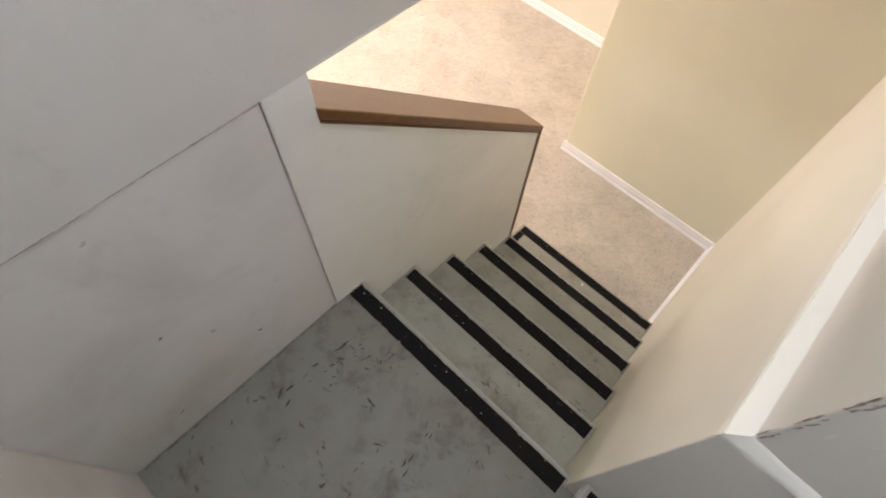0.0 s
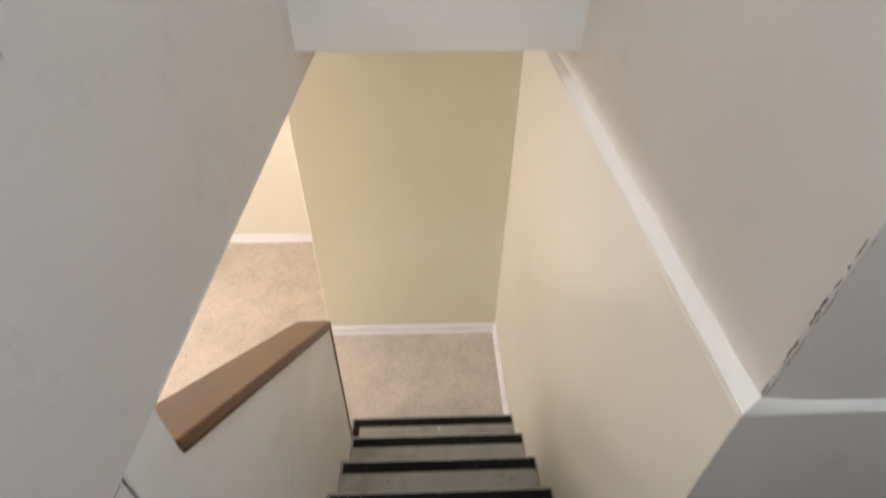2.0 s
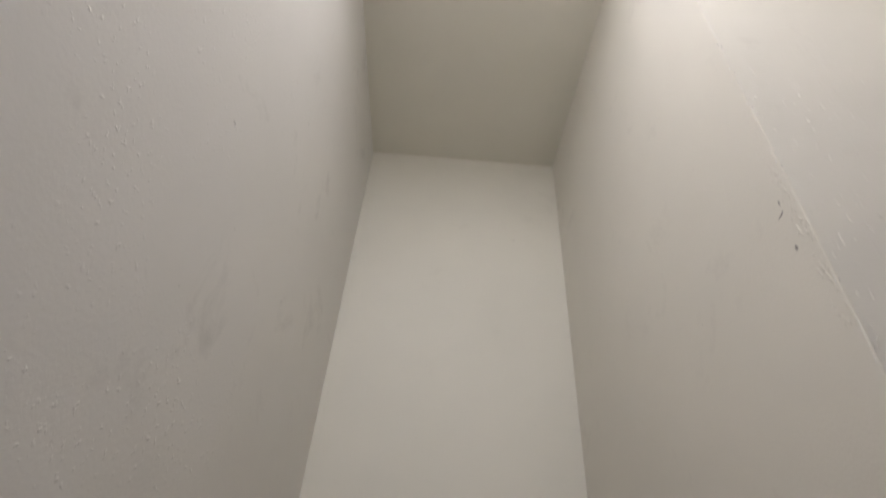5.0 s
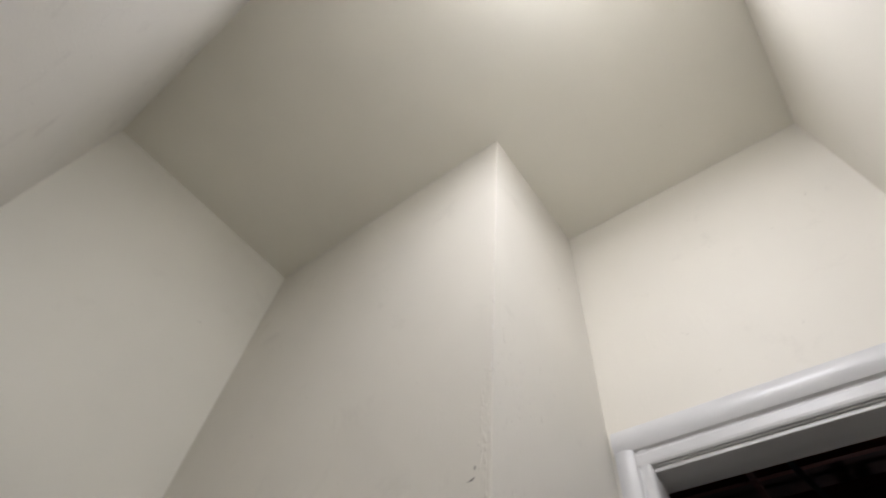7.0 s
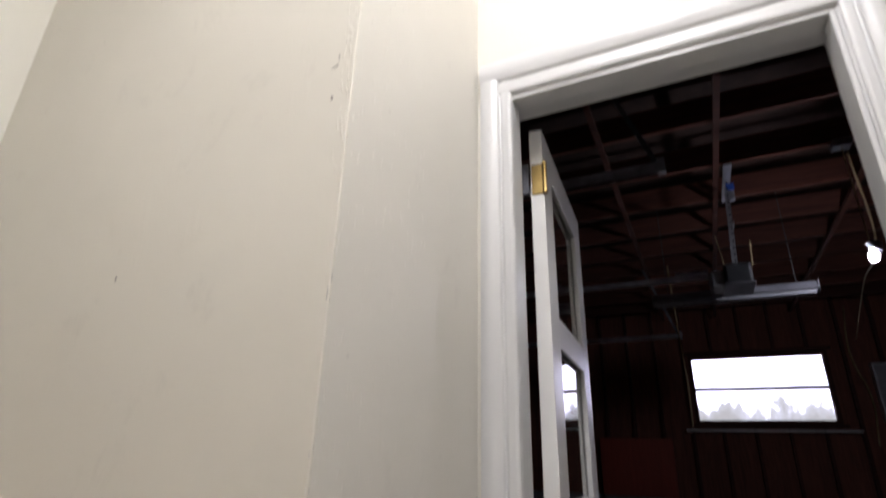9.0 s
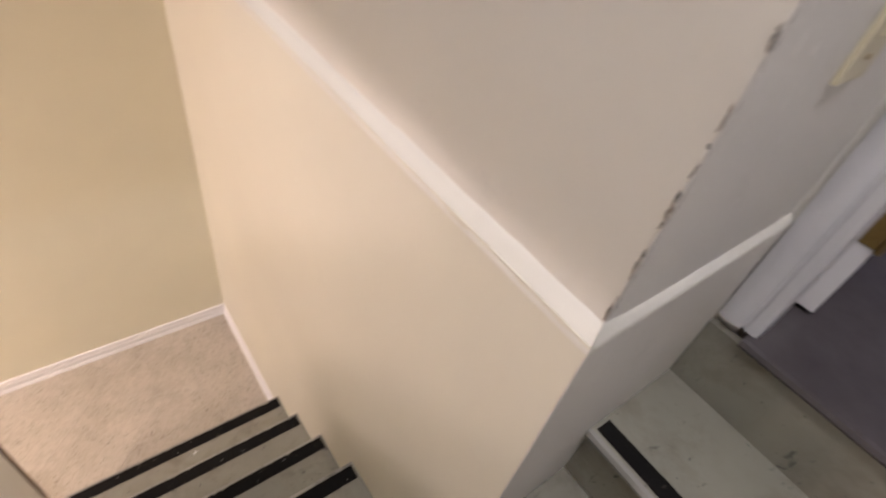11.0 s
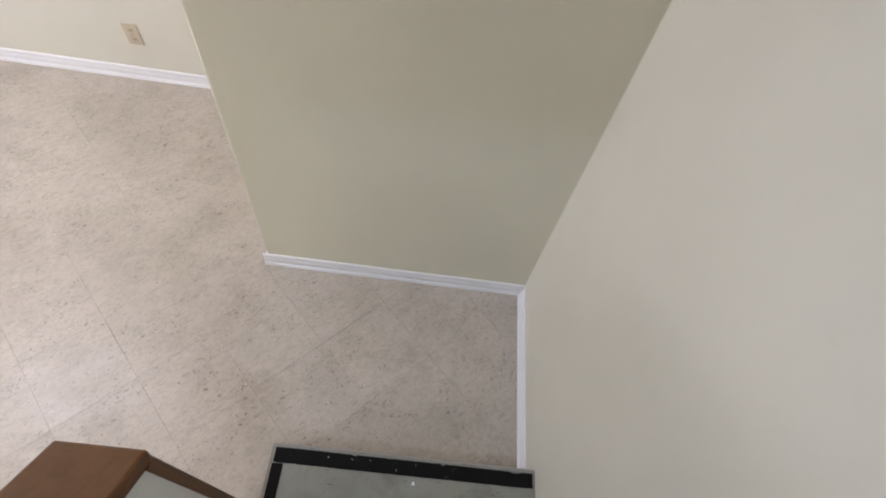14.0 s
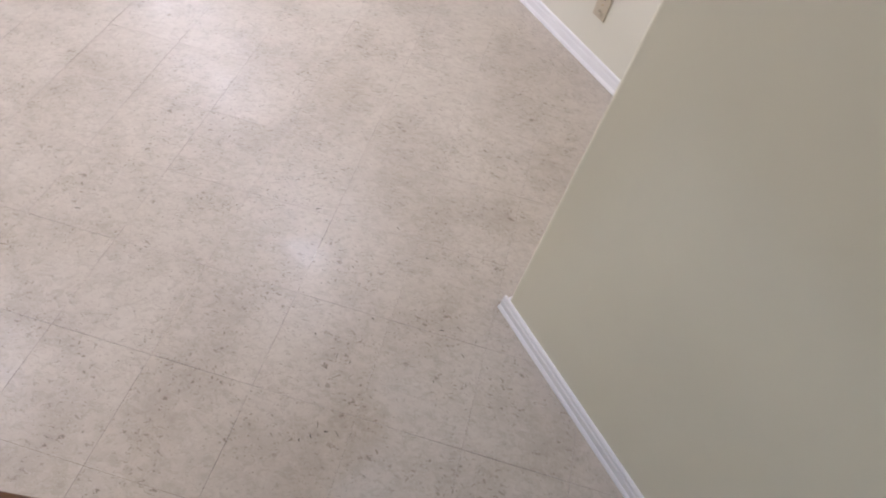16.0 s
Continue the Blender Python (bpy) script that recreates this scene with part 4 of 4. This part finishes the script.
# ---------------------------------------------------------------- marks on the walls
def mark(wall, axis, at, side, length, width, turn, mat, seed):
    """A thin irregular mark on a wall; axis: the wall's normal; side: which way it faces."""
    rng = random.Random(seed)
    bm = bmesh.new()
    n = 14
    ring = []
    for k in range(n):
        a = 2 * math.pi * k / n
        r = 1 + rng.uniform(-0.62, 0.35)
        u, v = math.cos(a) * length / 2 * r, math.sin(a) * width / 2 * r
        u, v = u * math.cos(turn) - v * math.sin(turn), u * math.sin(turn) + v * math.cos(turn)
        if axis == "x":
            ring.append((at[0] + side * 0.0006, at[1] + u, at[2] + v))
        elif axis == "y":
            ring.append((at[0] + u, at[1] + side * 0.0006, at[2] + v))
        else:
            ring.append((at[0] + u, at[1] + v, at[2] + 0.0006))
    bm.faces.new([bm.verts.new(p) for p in ring])
    ob = part("scuff_mark", bm, mat)
    ob.parent = bpy.data.objects[wall]
    if ob.parent.type == "EMPTY":
        ob.matrix_parent_inverse = ob.parent.matrix_basis.inverted()
    return ob


for k, (x, z_, le, wi) in enumerate(((0.374, 1.742, 0.012, 0.005), (0.455, 1.742, 0.012, 0.005), (0.283, 1.346, 0.030, 0.016), (0.217, 1.276, 0.014, 0.006),
                                     (0.196, 1.270, 0.010, 0.006), (0.628, 1.275, 0.020, 0.005), (0.607, 1.279, 0.010, 0.004), (0.566, 1.215, 0.008, 0.004))):
    mark("wall_header", "y", (x, HEAD, z_), -1, le, wi, 1.5, M_SCUFF, k)
for k, (y_, z_, le, wi, tu) in enumerate(((0.183, 1.718, 0.026, 0.014, -0.6), (0.16, 1.762, 0.035, 0.010, -0.5),
                                          (0.089, 1.649, 0.020, 0.016, 1), (0.098, 1.503, 0.020, 0.014, 0), (0.340, 1.336, 0.014, 0.030, 0),
                                          (0.048, 1.314, 0.018, 0.030, 0), (0.209, 1.630, 0.006, 0.016, 0), (0.711, 1.263, 0.012, 0.040, 0),
                                          (0.02, 1.62, 0.030, 0.012, 0.4), (0.06, 1.58, 0.012, 0.012, 0.4))):
    mark("wall_left_upper", "x", (0, y_, z_), 1, le * 0.6, wi * 0.6, tu, M_FAINT, 40 + k)
for k, (y_, z_, le, wi, tu) in enumerate(((0.456, 1.887, 0.006, 0.020, 0), (0.220, 1.496, 0.010, 0.018, 0), (0.095, 1.362, 0.020, 0.010, 0), (0.012, 2.214, 0.005, 0.016, 0.1), (0.018, 2.196, 0.020, 0.005, -0.3),
                                          (0.018, 2.134, 0.008, 0.012, 0))):
    mark("wall_right_upper" if y_ > 0.23 else "wall_right_end", "x", (WU, y_, z_), -1, le * 0.8, wi * 0.8, tu, M_SCUFF if z_ > 1.8 else M_FAINT, 70 + k)


def lumps(wall, axis, count, reach, z0, z1, mat, seed):
    """Low drips of thick old paint, denser towards the wall's corner, lying in one skin."""
    pick, bm = random.Random(seed), bmesh.new()
    for _ in range(count):
        d = reach * pick.random() ** 1.7 + 0.003
        z_, long_ = pick.uniform(z0, z1), pick.uniform(0.004, 0.016)
        wide, high = pick.uniform(0.0012, 0.0032), pick.uniform(0.0003, 0.0010)
        lean = pick.gauss(0, 0.12)
        rim, inner = [], []
        for k in range(9):
            a = 2 * math.pi * k / 9
            r = pick.uniform(0.75, 1.2)
            u, v = wide * math.cos(a) * r, long_ * math.sin(a) * r
            u += v * lean
            for ring, f, h_ in ((rim, 1.0, -0.0002), (inner, 0.55, high)):
                w, q = d + u * f, z_ + v * f - 0.15 * long_ * (f < 1)
                ring.append(bm.verts.new((WU - h_, YC + w, q) if axis == "x" else (WU + w, YC - h_, q)))
        bm.faces.new(inner)
        for k in range(9):
            bm.faces.new((rim[k], rim[(k + 1) % 9], inner[(k + 1) % 9], inner[k]))
    bmesh.ops.recalc_face_normals(bm, faces=bm.faces)
    return tagged(part("paint_drips", bm, mat, bpy.data.objects[wall], "", True), "raised drips of old off-white paint", kind="stuff")


lumps("wall_right_upper", "x", 90, 0.024, 2.0, 2.42, M_SHAFT, 33)
lumps("wall_right_end", "y", 330, 0.26, 0.95, 2.6, M_END, 32)

# built-up bead of paint and filler along the corner
bead_rng, bm, rows = random.Random(44), bmesh.new(), []
for k in range(181):
    z_ = LEDGE + 0.012 + (2.36 - LEDGE) * k / 180
    rough_ = min(1.0, (2.40 - z_) * 2)
    r = 0.0015 + rough_ * bead_rng.uniform(0, 0.0022)
    o = rough_ * bead_rng.uniform(-0.0006, 0.0007)
    rows.append([bm.verts.new(p) for p in ((WU - 0.0002, YC + r * 1.8, z_), (WU - 0.0004 - o, YC + r * 0.7, z_), (WU - 0.0004 - o, YC - 0.0004 - o, z_), (WU + r * 0.7, YC - 0.0004 - o, z_), (WU + r * 1.8, YC + 0.0002 - 0.0004, z_))])
for p, q in zip(rows, rows[1:]):
    for k in range(4):
        bm.faces.new((p[k], p[k + 1], q[k + 1], q[k]))
bmesh.ops.recalc_face_normals(bm, faces=bm.faces)
part("corner_bead", bm, M_SHAFT, bpy.data.objects["wall_right_end"], "lumpy painted corner bead", True)
chips = random.Random(8)
for k in range(26):
    z_ = chips.uniform(0.90, 2.7)
    mark("wall_right_end", "x", (WU, YC + 0.0022, z_), -1, 0.0022, chips.uniform(0.006, 0.025), 0, M_PALE if k % 3 else M_FAINT, 150 + k)
    mark("wall_right_end", "y", (WU + 0.0022, YC, z_ + chips.uniform(-0.02, 0.02)), -1, 0.0022, chips.uniform(0.004, 0.015), 0, M_FAINT, 180 + k)
for k, (y_, z_, le, wi) in enumerate(((-0.49, 0.46, 0.022, 0.016), (-0.33, 0.20, 0.018, 0.024), (-0.345, 0.33, 0.006, 0.005), (-0.60, 0.12, 0.04, 0.012))):
    mark("panel_board", "x", (-0.001, y_, z_), 1, le * 0.5, wi * 0.7, 0.5, M_SCUFF, 90 + k)


for k in range(26):
    z_ = LEDGE + 0.03 + 0.36 * chips.random() ** 1.4
    mark("wall_right_end", "x", (WU - 0.0008, YC + chips.uniform(0.001, 0.0025), z_), -1, chips.uniform(0.0015, 0.0045), chips.uniform(0.006, 0.022), chips.gauss(0, 0.1), M_CHIP if k % 3 else M_SCUFF, 900 + k)
    mark("wall_right_end", "y", (WU + chips.uniform(0.001, 0.004), YC - 0.0008, z_ + chips.gauss(0, 0.01)), -1, chips.uniform(0.001, 0.003), chips.uniform(0.005, 0.016), chips.gauss(0, 0.1), M_CHIP, 940 + k)


def ridge(owner, a, b, width, high, mat, seed):
    """An uneven raised line of filler on the left wall, from a to b (y, z)."""
    pick, bm, rows = random.Random(seed), bmesh.new(), []
    a, b = Vector((0, *a)), Vector((0, *b))
    side = Vector((0, -(b - a).z, (b - a).y)).normalized()
    steps = int((b - a).length / 0.006)
    for k in range(steps + 1):
        mid = a.lerp(b, k / steps) + side * pick.uniform(-1, 1) * width * 0.15
        w, h_ = width * pick.uniform(0.3, 0.6), high * pick.uniform(0.4, 1.1)
        rows.append([bm.verts.new(mid + side * f * w + Vector((g * h_ + 0.0003, 0, 0))) for f, g in ((-1, 0), (-0.4, 1), (0.4, 1), (1, 0))])
    for p, q in zip(rows, rows[1:]):
        for k in range(3):
            bm.faces.new((p[k], p[k + 1], q[k + 1], q[k]))
    bmesh.ops.recalc_face_normals(bm, faces=bm.faces)
    ob = part("filler_ridge", bm, mat, bpy.data.objects[owner], "uneven line of painted filler", True)
    if ob.parent.type == "EMPTY":
        ob.matrix_parent_inverse = ob.parent.matrix_basis.inverted()


ridge("half_wall", (-0.1055, 0.01), (-0.1055, BEAM - 0.004), 0.0065, 0.0022, M_HALF, 51)
ridge("half_wall", (-0.1098, 0.004), (-0.1098, 0.70), 0.0060, 0.0008, M_GROUT, 54)
ridge("wall_left_upper", (-0.785, BEAM - 0.0012), (-0.118, BEAM - 0.0012), 0.0034, 0.0008, M_GROUT, 52)
ridge("wall_left_upper", (0.0, BEAM + 0.004), (HEAD - 0.002, BEAM + 0.003), 0.0055, 0.0014, M_LEFT, 55)
ridge("wall_left_beam", (HEAD + 0.002, BEAM + 0.004), (FRONT - 0.004, BEAM + 0.003), 0.0055, 0.0014, M_LEFT, 56)
ridge("half_wall", (-0.100, 0.006), (-0.016, 0.006), 0.010, 0.0025, M_HALF, 53)


def streak(wall, a, b, width, mat, seed):
    """A long thin rubbed line on the left wall, from a to b (y, z)."""
    rng, bm, rows = random.Random(seed), bmesh.new(), []
    for k in range(15):
        f = k / 14
        y_, z_ = a[0] + (b[0] - a[0]) * f, a[1] + (b[1] - a[1]) * f + 0.006 * math.sin(3 * f) + rng.uniform(-1, 1) * 0.0012
        w = width * (0.35 + 0.65 * math.sin(math.pi * min(1, f * 0.9 + 0.08))) * rng.uniform(0.6, 1.2)
        rows.append((bm.verts.new((0.0006, y_, z_ - w / 2)), bm.verts.new((0.0006, y_, z_ + w / 2))))
    for p, q in zip(rows, rows[1:]):
        bm.faces.new((p[0], q[0], q[1], p[1]))
    return part("scuff_mark", bm, mat, bpy.data.objects[wall])


LOW_SPOTS = ((0.601, 0.967, 0.010), (0.640, 0.972, 0.007), (0.517, 0.921, 0.009), (0.593, 0.993, 0.007), (0.631, 0.951, 0.005), (0.675, 0.905, 0.005),
             (0.502, 0.893, 0.006), (0.073, 1.451, 0.028), (0.163, 1.431, 0.022), (0.315, 1.346, 0.020), (0.680, 1.285, 0.026), (0.085, 1.517, 0.010), (0.010, 1.328, 0.014))
for k, (y_, z_, size) in enumerate(LOW_SPOTS):
    mark("wall_left_upper" if y_ < HEAD else "wall_left_beam", "x", (0, y_, z_), 1, size * 0.7, size * 0.45, 0.7 + k, M_SCUFF if z_ < 1.2 else M_FAINT, 600 + k)
for k, (y_, z_, le, wi) in enumerate(((-0.448, 0.800, 0.018, 0.010), (-0.410, 0.350, 0.012, 0.018), (-0.285, 0.461, 0.004, 0.003))):
    mark("panel_board", "x", (-0.0008, y_, z_), 1, le, wi, 0.5, M_FAINT, 620 + k)
streak("wall_left_upper", (0.15, 1.742), (0.338, 1.724), 0.0055, M_FAINT, 3)
streak("wall_left_upper", (0.03, 1.672), (0.075, 1.664), 0.004, M_FAINT, 4)
for k, (y_, z_) in enumerate(((0.055, 1.690), (0.173, 1.648), (0.011, 1.331), (0.128, 1.553), (0.027, 1.467), (0.09, 1.42))):
    mark("wall_left_upper", "x", (0, y_, z_), 1, 0.010, 0.006, 0.9 + k, M_FAINT, 210 + k)
rng = random.Random(5)
HEELS = [(0.106, -0.321, 0.03, 5), (0.10, -0.40, 0.012, 5), (0.067, -0.415, 0.02, 3), (0.10, -0.19, 0.02, 4), (0.299, -0.244, 0.008, 3),
         (0.19, -0.18, 0.025, 6), (0.25, -0.115, 0.02, 7), (0.174, -0.277, 0.012, 5), (0.007, -0.474, 0.01, 3), (0.077, -0.514, 0.02, 3), (0.20, -0.47, 0.01, 3),
         (0.295, -0.425, 0.02, 4), (0.074, -0.639, 0.02, 3), (0.014, -0.626, 0.01, 2), (0.43, -0.38, 0.03, 5), (0.495, -0.29, 0.02, 2), (0.49, -0.176, 0.03, 4),
         (0.60, -0.11, 0.04, 7), (0.632, -0.216, 0.05, 5), (0.494, -0.33, 0.03, 3), (0.205, -0.41, 0.006, 2), (0.15, -0.22, 0.02, 5), (0.55, -0.45, 0.09, 9), (0.30, -0.60, 0.09, 7)]
for k, (cx, cy, spread, count) in enumerate(HEELS):
    way = rng.choice((0.3, 0.9, 1.5, 2.4))
    for q in range(count):
        x, y_ = cx + rng.gauss(0, spread), cy + rng.gauss(0, spread)
        if 0.01 < x < 0.83 and -0.77 < y_ < -0.075:
            size = rng.uniform(0.3, 1.0) ** 2
            mark("landing_board", "z", (x, y_, 0.0), 1, 0.006 + 0.028 * size, rng.uniform(0.002, 0.0055) + 0.0025 * size, way + rng.gauss(0, 0.5),
                 M_HEEL if rng.random() < 0.55 else M_OLDHEEL, 120 + 10 * k + q)
# oil spots and scuffs on the garage floor
OIL = ((5.0, 0.21, 0.46, 0.05, 1.25, M_HEEL), (7.7, -0.72, 0.13, 0.06, 0.0, M_HEEL), (1.91, -0.75, 0.16, 0.012, 0.6, M_HEEL),
       (1.96, -0.72, 0.10, 0.010, 2.0, M_HEEL), (2.9, -0.69, 0.05, 0.02, 0.4, M_HEEL), (2.6, -0.30, 0.07, 0.02, 1.1, M_HEEL), (4.1, -0.95, 0.16, 0.03, 1.4, M_OLDHEEL))
for k, (x, y_, le, wi, tu, mat) in enumerate(OIL):
    mark("garage_floor", "z", (x, y_, SILL - 0.001), 1, le, wi, tu, mat, 960 + k)
# broken dark line along the foot of the panel
for k in range(22):
    mark("landing_board", "z", (0.0015 + rng.uniform(0, 0.003), -0.76 + 0.03 * k + rng.uniform(-0.01, 0.01), 0.0), 1, rng.uniform(0.012, 0.036), rng.uniform(0.0015, 0.004), 1.57 + rng.uniform(-0.08, 0.08), M_HEEL, 400 + k)

for cx, cy, spread, count in ((-0.18, 1.23, 0.03, 6), (0.0, 1.28, 0.12, 9), (-0.22, 1.70, 0.10, 7), (-0.64, 1.36, 0.15, 7), (-0.43, 1.37, 0.12, 6), (-0.95, 2.03, 0.25, 7), (-1.1, 1.4, 0.25, 7), (0.3, 1.5, 0.2, 8)):
    for q in range(count):
        x, y_ = cx + rng.gauss(0, spread), cy + rng.gauss(0, spread)
        if 1.15 < y_ < 1.86 or x < FRONTX - 0.05:
            mark("floor_lower", "z", (x, y_, LOW), 1, rng.uniform(0.005, 0.022), rng.uniform(0.0015, 0.0045), rng.uniform(0, 3.1), M_HEEL if q % 2 else M_OLDHEEL, 500 + q)

for i in range(0, 6):
    for q in range(11):
        x = rng.uniform(0.03, 0.79)
        mark("staircase", "z", (x, RUN * i - rng.uniform(0.006, 0.013), -RISE * i + 0.0009), 1, rng.uniform(0.008, 0.045), rng.uniform(0.0012, 0.003), rng.gauss(0, 0.06), M_OLDHEEL if q % 3 else M_CHIP, 1000 + 20 * i + q)
mark("staircase", "z", (0.424, 1.043, -5 * RISE), 1, 0.016, 0.012, 0.4, M_PALE, 700)
for i in range(1, 6):
    for q in range(9):
        x, y_ = rng.uniform(0.03, 0.79), RUN * i - rng.uniform(0.075, 0.19)
        mark("staircase", "z", (x, y_, -RISE * i), 1, rng.uniform(0.004, 0.014), rng.uniform(0.0015, 0.005), rng.uniform(0, 3.1), M_HEEL if q % 2 else M_OLDHEEL, 720 + 10 * i + q)
    for q in range(5):
        x, y_ = rng.uniform(0.03, 0.79), RUN * i - rng.uniform(0.015, 0.058)
        mark("staircase", "z", (x, y_, -RISE * i + 0.002), 1, rng.uniform(0.002, 0.006), rng.uniform(0.002, 0.005), rng.uniform(0, 3.1), M_DUST, 790 + 10 * i + q)
for q in range(12):
    x, y_ = rng.uniform(0.03, 0.79), -rng.uniform(0.014, 0.06)
    mark("landing_board", "z", (x, y_, 0.002), 1, rng.uniform(0.002, 0.007), rng.uniform(0.002, 0.005), rng.uniform(0, 3.1), M_DUST, 860 + q)

# ---------------------------------------------------------------- floor tiles, laid on the diagonal
TILE, GAP = 0.3048, 0.0008
h = (TILE - GAP) / 2
tile = mesh_of("tile", boxed(-h, h, -h, h, -0.0034, 0), M_VINYL)
U0, V0 = -1.087, 0.80
rest = bmesh.new()
c = math.sqrt(0.5)
for i in range(-26, 27):
    for j in range(-26, 27):
        u, v = U0 + TILE * (i + 0.5), V0 + TILE * (j + 0.5)
        x, y = (u + v) * c, (v - u) * c
        if not (WEST - 0.2 < x < DW + 0.2 and SOUTH - 0.2 < y < FAR + 0.2) or (x > 0.2 and y < 0.8):
            continue
        reach = TILE * c
        if x - reach < WEST or x + reach > DW or y - reach < SOUTH or y + reach > FAR:
            cut = boxed(-h, h, -h, h, -0.0034, 0)
            bmesh.ops.transform(cut, matrix=pose(x, y, LOW, 0, 0, 45), verts=cut.verts)
            for at, normal in (((WEST, 0, 0), (-1, 0, 0)), ((DW, 0, 0), (1, 0, 0)), ((0, SOUTH, 0), (0, -1, 0)), ((0, FAR, 0), (0, 1, 0))):
                bmesh.ops.bisect_plane(cut, geom=[*cut.verts, *cut.edges, *cut.faces], plane_co=at, plane_no=normal, clear_outer=True)
            if cut.faces:
                part("tile", cut, M_VINYL, lowfloor)
            else:
                cut.free()
        elif x > -3.7 and y > 0.2:
            ob = new("tile", tile)
            ob.matrix_world = pose(x, y, LOW, 0, 0, 45)
            ob.parent = lowfloor
        else:
            made = bmesh.ops.create_cube(rest, size=1.0)["verts"]
            bmesh.ops.transform(rest, matrix=pose(x, y, LOW - 0.0017, 0, 0, 45) @ Matrix.Diagonal((2 * h, 2 * h, 0.0034, 1)), verts=made)
tagged(part("far_tiles", rest, M_VINYL, lowfloor), "beige speckled vinyl tiles", kind="stuff")
